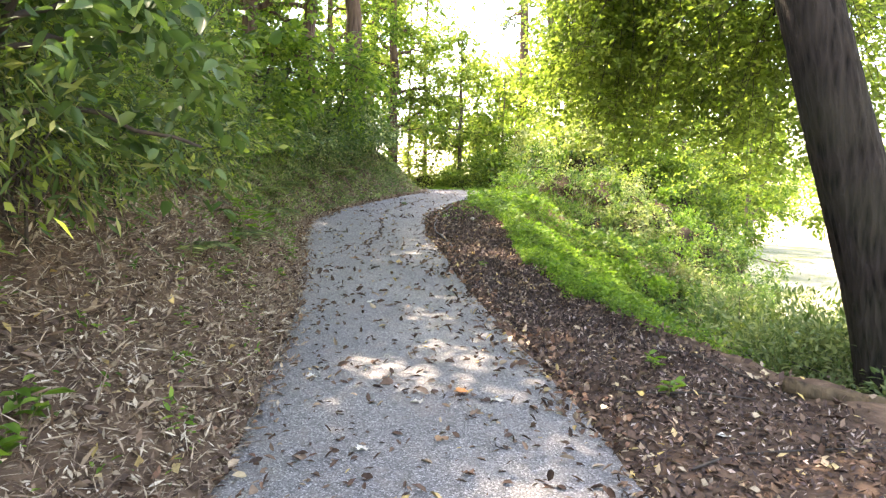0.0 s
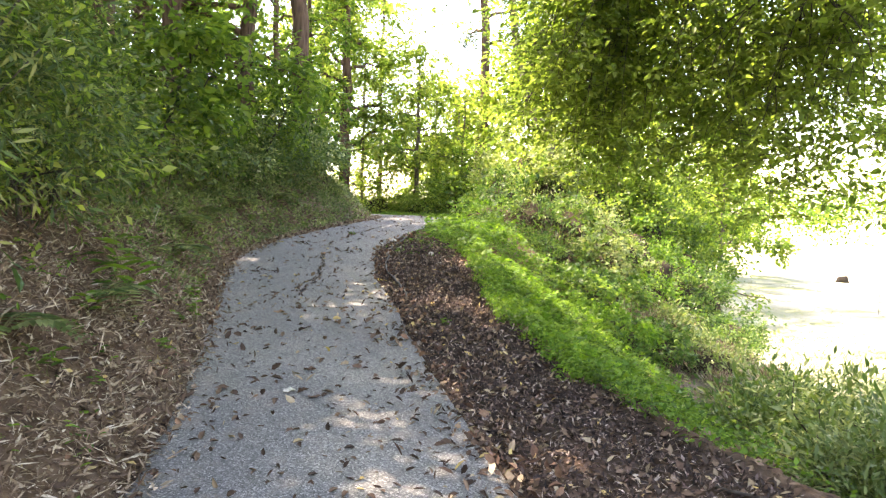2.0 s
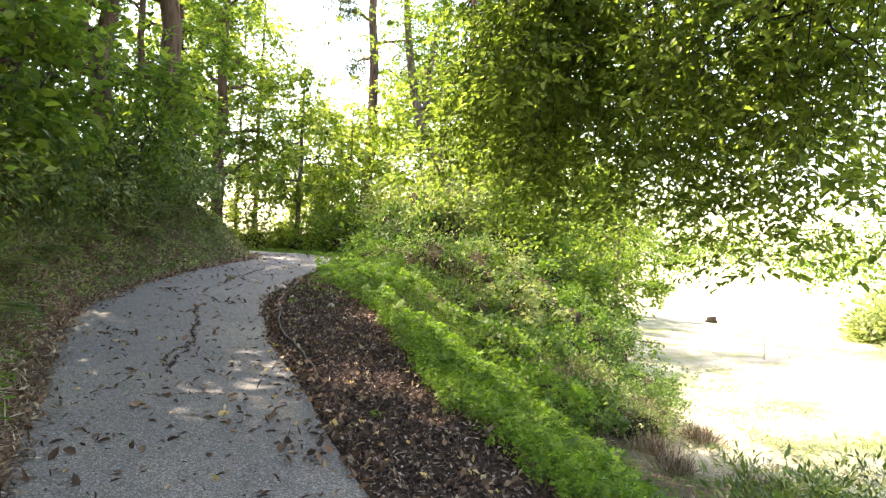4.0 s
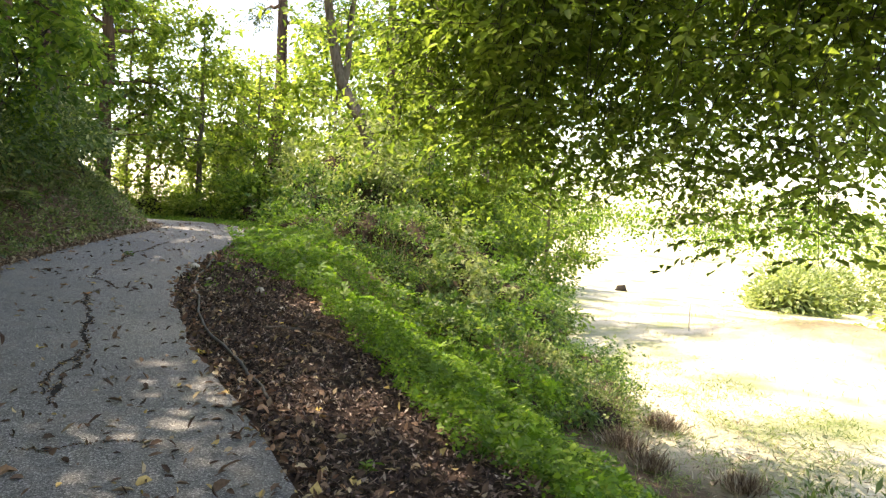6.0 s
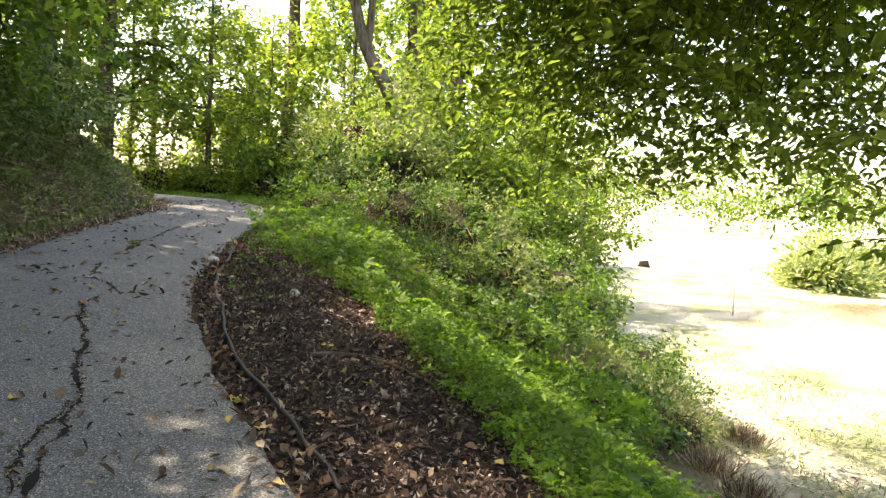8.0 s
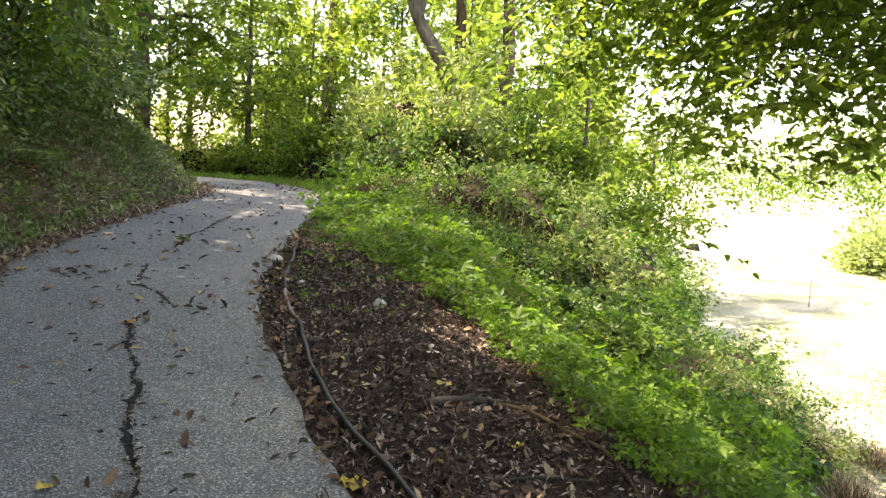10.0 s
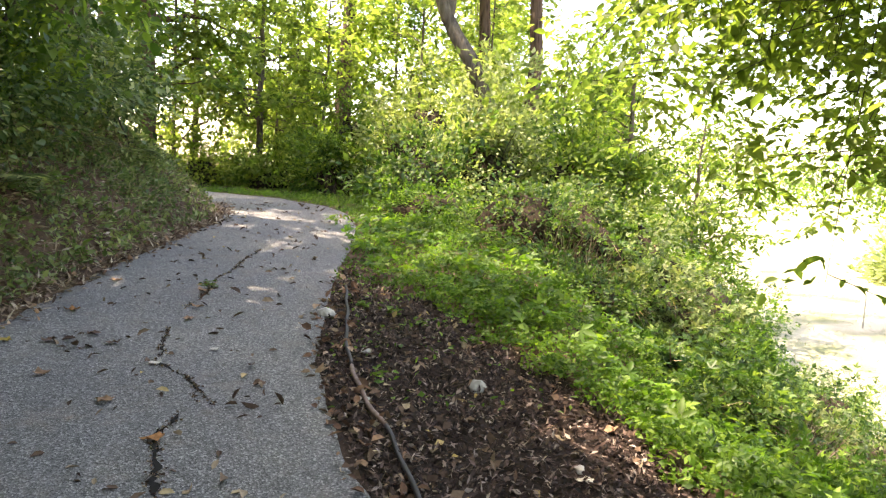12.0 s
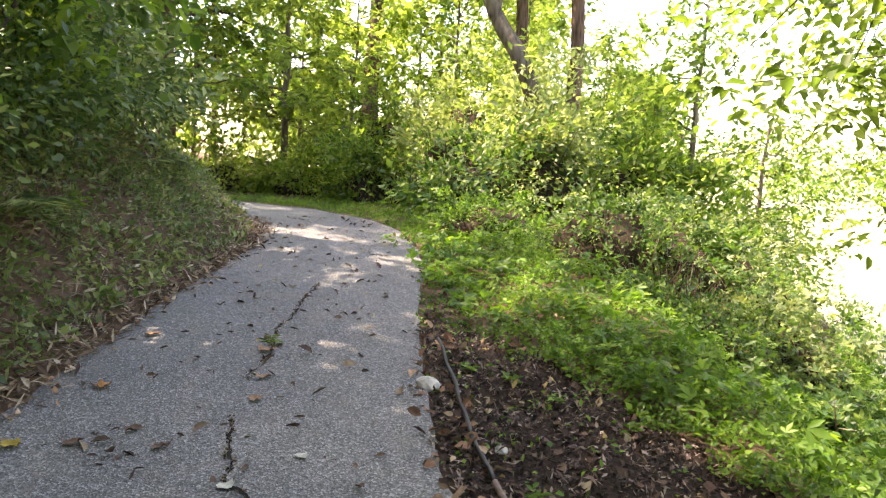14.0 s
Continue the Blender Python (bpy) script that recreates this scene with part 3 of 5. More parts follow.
# ---------------------------------------------------------------- the old tree whose limbs hang over the path
def hanging_tree():
    rng = np.random.default_rng(77)
    base = np.array([3.5, 5.15, float(land(3.5, 5.15)) - 0.12])
    t = thing("old_tree", base, "large old tree with dark furrowed bark and drooping leafy limbs", "tree")
    line = smoothed([base, (3.3, 5.18, 0.65), (3.12, 5.2, 1.3), (2.92, 5.28, 2.05), (2.76, 5.32, 2.7), (2.61, 5.4, 3.3), (2.4, 5.6, 5.0), (2.5, 6.0, 7.0), (2.8, 6.4, 9.5)], 0.07)
    h = line[:, 2] - base[2]
    rad = 0.275 - 0.016 * h + 0.12 * np.exp(-h * 4.0)
    verts, faces = tube(line, np.maximum(rad, 0.05), 72, 0.0, 5)
    rings = len(line)
    ang = np.tile(np.linspace(0, 2 * math.pi, 72, endpoint=False), rings)
    hh = np.repeat(line[:, 2], 72)
    bend = ang + 0.12 * np.sin(hh * 2.3) + 0.08 * np.sin(hh * 5.1 + ang * 3)
    ridge = np.abs(np.sin(bend * 11 + 0.9 * np.sin(hh * 3.7 + 2 * ang))) * 0.6 + np.abs(np.sin(bend * 19 + 1.3 * np.sin(hh * 6.1))) * 0.4
    lump = 0.05 * np.sin(2 * ang + hh * 0.8) + 0.03 * np.sin(5 * ang - hh * 1.7)
    mid = np.repeat(line, 72, 0)
    verts[:-2] = mid + (verts[:-2] - mid) * (1 + lump + 0.09 * (ridge - 0.5))[:, None]
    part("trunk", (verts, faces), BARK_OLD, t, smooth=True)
    ends = [(3.6, (1.6, 13.8, 5.6)), (3.9, (3.5, 14.6, 5.4)), (3.2, (6.2, 11.4, 4.9)), (3.0, (7.2, 9.0, 4.6)), (4.4, (5.6, 15.4, 6.0)), (4.0, (7.8, 6.2, 5.4)),
            (4.8, (6.8, 13.6, 6.2)), (3.8, (1.0, 14.7, 6.0)), (3.4, (2.4, 12.2, 5.2)), (3.1, (5.6, 10.4, 4.6)), (3.4, (6.9, 12.9, 5.0)), (3.2, (8.2, 11.2, 4.8)), (3.9, (7.4, 15.0, 5.6)),
            (3.4, (2.2, 13.5, 4.9)), (3.5, (2.9, 15.0, 5.0)), (3.3, (3.6, 13.6, 4.8)), (3.2, (3.4, 12.4, 4.8)), (3.5, (4.5, 14.7, 4.9)), (3.3, (4.7, 13.2, 4.6)), (3.0, (6.1, 12.4, 4.2)), (2.9, (6.8, 10.4, 4.2)),
            (3.7, (6.3, 16.4, 5.5)), (3.8, (5.0, 17.2, 5.6)), (4.4, (4.4, 12.6, 3.6)), (4.5, (5.2, 12.2, 3.4)), (4.3, (4.0, 13.6, 3.4)), (4.6, (5.6, 13.2, 3.4)), (4.4, (3.7, 11.8, 4.2)), (4.2, (5.2, 10.8, 3.8)),
            (4.4, (2.6, 13.4, 3.9)), (4.4, (3.3, 13.0, 3.7)), (4.5, (2.2, 13.2, 4.3)), (4.4, (3.0, 14.2, 3.7)), (4.4, (4.7, 13.2, 3.5)), (4.3, (5.4, 12.8, 3.7)), (4.5, (4.2, 12.2, 3.8)), (4.4, (5.8, 14.0, 3.6)), (4.3, (4.9, 14.2, 3.4)),
            (4.2, (4.4, 9.7, 3.4)), (4.2, (5.0, 9.9, 3.6)), (4.0, (5.7, 10.1, 4.0)), (4.0, (4.8, 10.7, 3.4)), (4.0, (6.4, 11.0, 3.8)),
            (4.4, (3.6, 14.6, 4.0)), (4.4, (2.8, 14.8, 4.3)), (4.4, (4.2, 15.2, 4.0)), (4.4, (3.8, 13.9, 3.6)),
            # High limbs out of view, added to keep the sun off path and bed.
            (5.2, (-1.6, 5.5, 7.4)), (5.6, (1.0, 2.5, 7.6)), (4.4, (5.6, 2.6, 6.6)), (6.8, (4.8, 9.5, 9.2)), (6.2, (0.8, 8.0, 9.4)), (5.5, (0.6, 10.4, 7.5)),
            (5.4, (0.4, 5.2, 7.2)), (5.6, (-0.6, 7.6, 8.0)), (5.0, (0.8, 6.6, 6.8)), (5.8, (-1.2, 3.6, 8.0)), (6.0, (-1.8, 7.0, 8.6)), (6.2, (0.2, 9.5, 8.6)), (5.8, (-1.4, 9.0, 8.4))]
    curtain, shade_canopy, wood = [], [], []
    for i, (z0, e) in enumerate(ends):
        e = np.array(e)
        s = np.array([np.interp(z0, line[:, 2], line[:, c]) for c in range(3)])
        n = np.linalg.norm(e - s)
        limb = bent(s, e, 12, -0.11 * n, 0.012 * n, 300 + i)
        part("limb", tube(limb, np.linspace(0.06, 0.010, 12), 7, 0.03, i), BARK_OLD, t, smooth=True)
        low = i < 47
        m = (4 if i < 23 else 17 if i in (29, 30, 31, 32) else 13 if i > 42 else 10 if i > 37 else 6) if low else 12
        v = rng.uniform(0.5, 1.0, m)
        S = np.stack([np.interp(v, np.linspace(0, 1, 12), limb[:, c]) for c in range(3)], 1)
        out = unit(rng.normal(size=(m, 3)) * [1, 1, 0.1] + unit((e - s) * [1, 1, 0]) * 0.7)
        if low:
            floor = np.interp(S[:, :1], [1.0, 1.4, 2.4, 3.0, 4.4, 5.2, 6.6], [4.2, 3.5, 2.6, 2.1, 1.8, 1.7, 1.6])
            floor = np.where((S[:, 1:2] < 11.2) & (S[:, :1] > 3.8), np.minimum(floor, 1.5), floor)
            fall = rng.uniform(0.25, 1.0, (m, 1)) ** 0.8 * np.clip(S[:, 2:3] - floor, 0.3, 4.0)
            E = S + out * rng.uniform(0.7, 1.7, (m, 1)) * np.where(S[:, :1] < 2.8, 0.6, 1.0) + fall * [0, 0, -1.0]
        else:
            E = S + out * rng.uniform(0.8, 1.8, (m, 1)) + [0, 0, -0.3]
        for a, b in zip(S, E):
            branch = bent(a, b, 8, -0.22 * abs(a[2] - b[2]) - 0.08, 0.03, int(rng.integers(1e6)))
            if low:
                wood.append(tube(branch, np.linspace(0.011, 0.002, 8), 4))
            q = 14 if low else 10
            w = rng.uniform(0.08, 1.0, q) ** 0.6
            S2 = np.stack([np.interp(w, np.linspace(0, 1, 8), branch[:, c]) for c in range(3)], 1)
            E2 = S2 + unit(rng.normal(size=(q, 3)) * [1, 1, 0.12] + [0, 0, -0.12]) * rng.uniform(0.3, 0.85, (q, 1))
            if low:
                for k in range(0, q, 4):
                    wood.append(tube(np.stack([S2[k], (S2[k] + E2[k]) / 2 - [0, 0, 0.01], E2[k] - [0, 0, 0.05]]), [0.004, 0.003, 0.002], 3))
                curtain.append(twig_leaves(rng, S2, E2, 10, 0.1, 0.56, 0.08, 0.05, True))
            else:
                shade_canopy.append(twig_leaves(rng, S2, E2, 9, 0.12, 0.5, 0.06, 0.08))
    tagged(part("twig", joined(wood), TWIG, t), kind="stuff")
    part("hanging_leaves", joined(curtain), LEAF_ELM, t)
    part("crown", joined(shade_canopy), LEAF_ELM, t)


hanging_tree()

# ---------------------------------------------------------------- trees on and behind the bank
tree("pine_tree", "tall pine with reddish-brown bark above the bank", (-2.45, 20.2), (-2.7, 20.6, 16), 0.26, 16, BARK_PINE, LEAF_WOOD, 11, 10, 12, 0.11, start=0.32, reach=1.8)
tree("pine_tree", "tall dark-trunked tree standing behind the path's bend", (-3.4, 31.0), (-2.3, 30.5, 16), 0.26, 12, BARK_PINE, LEAF_WOOD, 12, 12, 12, 0.14, start=0.35, reach=2.8)
tree("woodland_tree", "dark-trunked tree in the shade of the bank", (-3.8, 13.9), (-3.7, 14.1, 13), 0.17, 18, BARK_PINE, LEAF_WOOD, 13, 17, 12, 0.12, start=0.12, reach=2.6)
tree("woodland_tree", "dark-trunked tree in the shade of the bank", (-3.2, 17.2), (-3.0, 17.4, 14), 0.2, 14, BARK_PINE, LEAF_WOOD, 14, 17, 12, 0.12, start=0.12, reach=1.9)
tree("woodland_tree", "slender tree among the undergrowth of the bank", (-4.4, 9.6), (-4.2, 9.9, 12), 0.14, 14, BARK_PINE, LEAF_WOOD, 15, 12, 12, 0.10, start=0.2, reach=2.8)
tree("woodland_tree", "slender tree among the undergrowth of the bank", (-4.2, 5.6), (-3.8, 6.0, 11), 0.13, 14, BARK_PINE, LEAF_WOOD, 16, 12, 12, 0.10, start=0.2, reach=2.6)
tree("woodland_tree", "slender tree among the undergrowth of the bank", (-4.6, 2.0), (-4.2, 2.4, 11), 0.14, 14, BARK_PINE, LEAF_WOOD, 17, 12, 12, 0.10, start=0.2, reach=2.6)
for i, (x, y) in enumerate([(-7, 4), (-7.5, 8.5), (-7, 13), (-6.5, 18), (-7.6, 20.8), (-10, 11), (-10, 17), (-9, 1), (-5.2, 11.2), (-4.8, 15.6), (-5.4, 7.0), (-5.7, 9.1)]):
    tree("woodland_tree", "tree deeper in the wood above the bank", (x, y), (x + 0.3, y + 0.2, float(land(x, y)) + 11 + (i % 3)), 0.17, 17, BARK_PINE, LEAF_WOOD, 30 + i, 7, 9, 0.19, 0.55, 1.1, 0.08, 2.8)

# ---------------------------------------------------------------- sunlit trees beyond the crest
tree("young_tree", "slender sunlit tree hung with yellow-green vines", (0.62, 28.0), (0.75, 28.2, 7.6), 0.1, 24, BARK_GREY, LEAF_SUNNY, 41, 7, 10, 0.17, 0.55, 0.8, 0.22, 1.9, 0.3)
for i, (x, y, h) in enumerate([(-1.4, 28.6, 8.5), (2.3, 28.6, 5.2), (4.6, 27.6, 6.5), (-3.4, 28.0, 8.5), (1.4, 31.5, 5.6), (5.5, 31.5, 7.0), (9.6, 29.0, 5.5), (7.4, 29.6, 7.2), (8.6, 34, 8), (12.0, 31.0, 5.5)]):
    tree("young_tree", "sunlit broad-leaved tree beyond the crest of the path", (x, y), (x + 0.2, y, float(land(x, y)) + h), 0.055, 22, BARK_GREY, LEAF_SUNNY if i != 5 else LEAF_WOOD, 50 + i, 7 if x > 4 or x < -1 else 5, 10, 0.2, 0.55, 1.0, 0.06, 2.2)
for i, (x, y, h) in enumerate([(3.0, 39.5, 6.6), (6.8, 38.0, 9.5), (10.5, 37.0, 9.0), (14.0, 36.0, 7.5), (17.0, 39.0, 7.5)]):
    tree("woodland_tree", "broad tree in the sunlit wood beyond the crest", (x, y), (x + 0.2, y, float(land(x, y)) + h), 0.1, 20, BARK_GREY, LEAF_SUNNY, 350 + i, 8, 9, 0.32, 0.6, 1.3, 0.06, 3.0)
for i, (x, y, h) in enumerate([(7.3, 21.9, 5.4), (9.6, 22.6, 4.6)]):
    tree("young_tree", "small dark green tree at the foot of the slope", (x, y), (x + 0.2, y, float(land(x, y)) + h), 0.08, 20, BARK_GREY, LEAF_WOOD, 370 + i, 8, 10, 0.15, 0.5, 0.8, 0.1, 1.7)
tree("woodland_tree", "slender tree in the shade of the bank", (-4.7, 17.3), (-4.6, 17.5, 13.0), 0.13, 15, BARK_PINE, LEAF_WOOD, 19, 20, 12, 0.15, start=0.3, reach=2.2)
# Lit leaf copy on this crown: its sunlight is in the leaf colour.
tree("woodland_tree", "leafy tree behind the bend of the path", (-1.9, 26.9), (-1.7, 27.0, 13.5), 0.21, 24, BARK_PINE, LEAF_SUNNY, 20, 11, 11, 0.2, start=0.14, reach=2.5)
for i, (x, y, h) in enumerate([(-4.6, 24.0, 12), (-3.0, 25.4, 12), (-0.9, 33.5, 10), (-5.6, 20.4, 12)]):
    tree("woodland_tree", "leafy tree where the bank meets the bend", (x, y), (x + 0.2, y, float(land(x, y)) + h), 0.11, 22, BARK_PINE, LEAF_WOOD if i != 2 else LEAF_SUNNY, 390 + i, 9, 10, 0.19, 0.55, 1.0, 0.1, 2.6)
# Two added trees: crowns start above the view and block sun from the path.
for i, (x, y) in enumerate([(-4.3, 12.4), (-4.1, 8.4)]):
    tree("woodland_tree", "added tall tree whose unseen crown shades the path", (x, y), (x + 0.5, y + 0.2, 13.5), 0.18, 16, BARK_PINE, LEAF_WOOD, 380 + i, 13, 11, 0.18, 0.55, 1.1, 0.5, 4.2)
tree("woodland_tree", "slender tree on the inside of the path's bend", (-3.7, 22.9), (-3.5, 23.1, 12.5), 0.13, 13, BARK_PINE, LEAF_WOOD, 18, 13, 12, 0.13, start=0.25, reach=2.3)
for i, (x, y, h, r) in enumerate([(7.8, 27.2, 15, 0.22), (6.65, 28.2, 16, 0.2), (3.4, 30.9, 17, 0.25)]):
    tree("pine_tree", "tall dark pine trunk rising behind the vines", (x, y), (x + 0.15, y + 0.3, float(land(x, y)) + h), r, 15, BARK_PINE, NEEDLES, 70 + i, 14, 14, 0.2, 0.2, 0.7, 0.38, 2.2)


def leaning_tree():
    base = np.array([4.72, 22.9, float(land(4.72, 22.9)) - 0.1])
    t = thing("leaning_tree", base, "bare grey-brown trunk leaning out of the vines and forking", "tree")
    rng = np.random.default_rng(5)
    line = smoothed([base, (4.62, 22.86, 2.0), (4.58, 22.8, 2.9), (4.5, 22.7, 3.6), (4.2, 22.8, 4.3), (3.85, 23.2, 5.0), (3.6, 23.5, 6.2), (3.4, 23.7, 8.0), (3.3, 23.8, 10)], 0.2)
    part("trunk", tube(line, np.linspace(0.19, 0.07, len(line)), 12, 0.04, 3), BARK_GREY, t, smooth=True)
    fork = smoothed([(3.86, 23.2, 4.95), (3.98, 23.25, 5.7), (4.0, 23.3, 7.0), (4.5, 23.5, 9)], 0.2)
    part("limb", tube(fork, np.linspace(0.1, 0.04, len(fork)), 9, 0.04, 4), BARK_GREY, t, smooth=True)
    S = np.concatenate([line[rng.integers(len(line) * 2 // 3, len(line), 60)], fork[rng.integers(len(fork) // 2, len(fork), 60)]])
    E = S + unit(rng.normal(size=(120, 3))) * rng.uniform(0.6, 2.0, (120, 1))
    S2 = np.repeat(E, 4, 0)
    E2 = S2 + unit(rng.normal(size=S2.shape)) * 0.5
    part("crown", joined([twig_leaves(rng, S, E, 12, 0.11, 0.5), twig_leaves(rng, S2, E2, 10, 0.11, 0.5)]), LEAF_WOOD, t)


leaning_tree()

# ---------------------------------------------------------------- undergrowth on the bank
rng = np.random.default_rng(3)
for i, y in enumerate(np.arange(0.6, 8.6, 0.75)):
    x = float(edge_left(y)) - rng.uniform(1.35, 1.75)
    bush("cane_bush", "tangled cane thicket with narrow green and straw-yellow leaves", x, y, 0.85, 0.8, 1.75, 5600, 0.095, LEAF_BAMBOO, 100 + i, 0.15, 0.19, 0.5, clumps=95, spread=0.15, stems=12, group="canes on the bank")
    bush("sprout_bush", "light green small-leaved bush growing through the canes", x - 0.1, y + 0.35, 0.8, 0.75, 1.9, 1500, 0.075, (LEAF_WOOD, LEAF_SUNNY)[i % 2], 120 + i, 0.3, 0.5, 0.25, clumps=50, spread=0.17, group="bushes among the canes")
for i, y in enumerate(np.arange(8.4, 19.6, 0.9)):
    x = float(edge_left(y)) - rng.uniform(1.4, 1.8)
    bush("shade_bush", "dark green broad-leaved bush rooted in the bank", x, y, 0.8, 0.85, 1.5 if y < 15 else 1.15, 3400, 0.09, (LEAF_DARK, LEAF_WOOD, LEAF_IVY)[i % 3], 130 + i, 0.15, 0.5, 0.4, clumps=55, spread=0.17, group="bushes on the bank")
for i, y in enumerate(np.arange(0.0, 21, 1.25)):
    x = float(edge_left(y)) - rng.uniform(2.3, 3.2) - (0.9 if y > 12 else 0)
    bush("tall_bush", "tall leafy bush on top of the bank", x, y, 1.2, 1.1, 2.9 if y < 13 else 2.6, 3600, 0.09, LEAF_WOOD if y < 9 else LEAF_DARK, 160 + i, 0.3, 0.5, 0.3, clumps=80, spread=0.24, group="tall bushes above the bank")

# ---------------------------------------------------------------- vines and shrubs of the slope
for i, (x, y, rx, h) in enumerate([(2.9, 17.5, 0.8, 0.7), (3.7, 17.4, 0.8, 0.9), (4.6, 17.4, 0.9, 1.2), (5.6, 17.5, 0.9, 1.25), (6.4, 17.7, 0.8, 1.1), (7.2, 18.4, 0.8, 1.2), (4.2, 18.6, 0.9, 1.0), (5.6, 18.8, 0.9, 1.3), (7.4, 19.8, 0.9, 1.6),
                                   (3.1, 16.0, 0.6, 0.35), (4.2, 16.4, 0.7, 0.75), (5.2, 16.4, 0.7, 0.8), (6.2, 16.6, 0.7, 0.6), (4.1, 15.2, 0.7, 0.4), (5.1, 15.3, 0.7, 0.45), (2.3, 19.2, 0.8, 0.5), (3.2, 14.2, 0.6, 0.3), (4.3, 13.6, 0.7, 0.4), (5.3, 13.9, 0.7, 0.5), (3.3, 12.8, 0.7, 0.35), (7.0, 16.6, 0.8, 0.5), (6.3, 15.2, 0.7, 0.4)]):
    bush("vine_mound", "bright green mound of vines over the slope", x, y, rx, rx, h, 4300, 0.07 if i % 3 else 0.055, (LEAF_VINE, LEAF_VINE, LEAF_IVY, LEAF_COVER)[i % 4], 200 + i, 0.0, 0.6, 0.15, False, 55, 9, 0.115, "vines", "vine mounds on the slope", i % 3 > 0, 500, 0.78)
# Leaf colour carries the light: pale on lit shrubs, LEAF_WOOD on shadowed ones.
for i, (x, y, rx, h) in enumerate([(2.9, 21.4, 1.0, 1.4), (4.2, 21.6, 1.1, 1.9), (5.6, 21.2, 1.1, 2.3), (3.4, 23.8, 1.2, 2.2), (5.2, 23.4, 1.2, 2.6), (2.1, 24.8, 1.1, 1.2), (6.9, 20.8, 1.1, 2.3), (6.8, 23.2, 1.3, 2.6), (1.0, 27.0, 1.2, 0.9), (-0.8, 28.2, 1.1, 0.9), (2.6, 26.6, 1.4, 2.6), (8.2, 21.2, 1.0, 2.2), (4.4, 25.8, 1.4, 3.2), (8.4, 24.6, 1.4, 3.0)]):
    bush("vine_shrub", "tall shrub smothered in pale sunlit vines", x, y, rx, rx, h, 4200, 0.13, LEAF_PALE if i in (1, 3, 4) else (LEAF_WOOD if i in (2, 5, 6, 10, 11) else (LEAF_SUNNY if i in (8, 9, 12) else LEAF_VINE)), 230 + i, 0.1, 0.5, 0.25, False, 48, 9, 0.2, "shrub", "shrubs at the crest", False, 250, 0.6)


def carpet(name, label, category, count, x0, x1, y0, y1, keep, leaf, narrow, mat, seed, low=0.02, high=0.2, oval=True, vary=0.5, tilt=0.35, lobed=False, tall=None):
    """Low leaves spread over the ground where keep(x, y) is likely."""
    rng = np.random.default_rng(seed)
    x, y = rng.uniform(x0, x1, count), rng.uniform(y0, y1, count)
    ok = rng.random(count) < keep(x, y)
    x, y = x[ok], y[ok]
    n = len(x)
    hump = 0.45 + 0.4 * waves(x, y, 0.75, seed + 1) + 0.25 * waves(x, y, 0.28, seed + 2)
    if tall:
        hump = hump * tall(x, y)
    z = surface(x, y) + low + (high - low) * np.clip(hump, 0.03, 1.2) * rng.uniform(0.2, 1, n)
    way = rng.normal(size=(n, 3)) * [1, 1, tilt] + [0, 0, 0.1]
    up = unit(rng.normal(size=(n, 3)) * tilt + [0, 0, 1])
    L = leaf * rng.uniform(0.6, 1.3, n)
    narrow = narrow * (1 + vary * rng.uniform(-1, 1, n))
    at = np.stack([x, y, z], 1)
    return stuff(name, lobed_leaves(at, way, up, L) if lobed else leaves(at, way, up, L, L * narrow, oval), mat, label, category)


def in_strip(x, y):
    e = np.maximum(edge_bed(y), edge_right(y) + 0.03)
    fade = np.interp(y, [5.4, 6.0, 6.8], [0, 0.3, 1])
    patchy = np.where((x < e) & (y > 12.5), np.clip(0.35 + 0.8 * waves(x, y, 0.5, 6), 0, 1) * np.interp(y, [12.3, 14.4, 15.6], [0, 0.15, 0.7]), 0)
    inside = (x > e + 0.06 * waves(x, y, 0.4, 4)) * np.clip(1.25 - (x - e) / 1.9, 0.1, 1) * np.clip(1.0 + 0.7 * waves(x, y, 0.6, 66), 0.15, 1)
    return np.where(x > edge_right(y), np.maximum(inside, patchy), 0) * fade * np.where(y > 14, np.clip((x - edge_right(y)) / 1.0 + 0.3 * waves(x, y, 0.7, 68), 0.3, 1), 1)


def from_path(x, y):
    """Plants grow taller away from the path."""
    return np.clip((x - edge_right(y) - 0.2) / 0.9, 0.12, 1)


carpet("groundcover", "lush bright green groundcover along the mulch bed", "plants", 320000, -0.4, 4.2, 4, 20, in_strip, 0.041, 0.5, LEAF_COVER, 401, 0.01, 0.30, False, 0.5, 0.55, False, from_path)
carpet("strip_vines", "bright lobed leaves trailing through the groundcover", "plants", 17000, 0.6, 4.2, 6.6, 18.5,
       lambda x, y: (x > edge_bed(y) + 0.2) * np.clip(0.45 + 0.9 * waves(x, y, 1.1, 67), 0, 1) * np.clip(1.2 - (x - edge_bed(y)) / 2.6, 0, 1), 0.09, 0.4, LEAF_COVER, 411, 0.06, 0.36, True, 0.3, 0.4, True, from_path)
carpet("crest_grass", "short green grass along the path at the crest", "grass", 90000, -4.0, 6.0, 18.5, 27.5,
       lambda x, y: (x > edge_right(y) + 0.02) * np.clip(1.2 - (x - edge_right(y)) / 4.0, 0, 1), 0.08, 0.12, LEAF_COVER, 412, 0.0, 0.12, False, 0.5, 0.9)
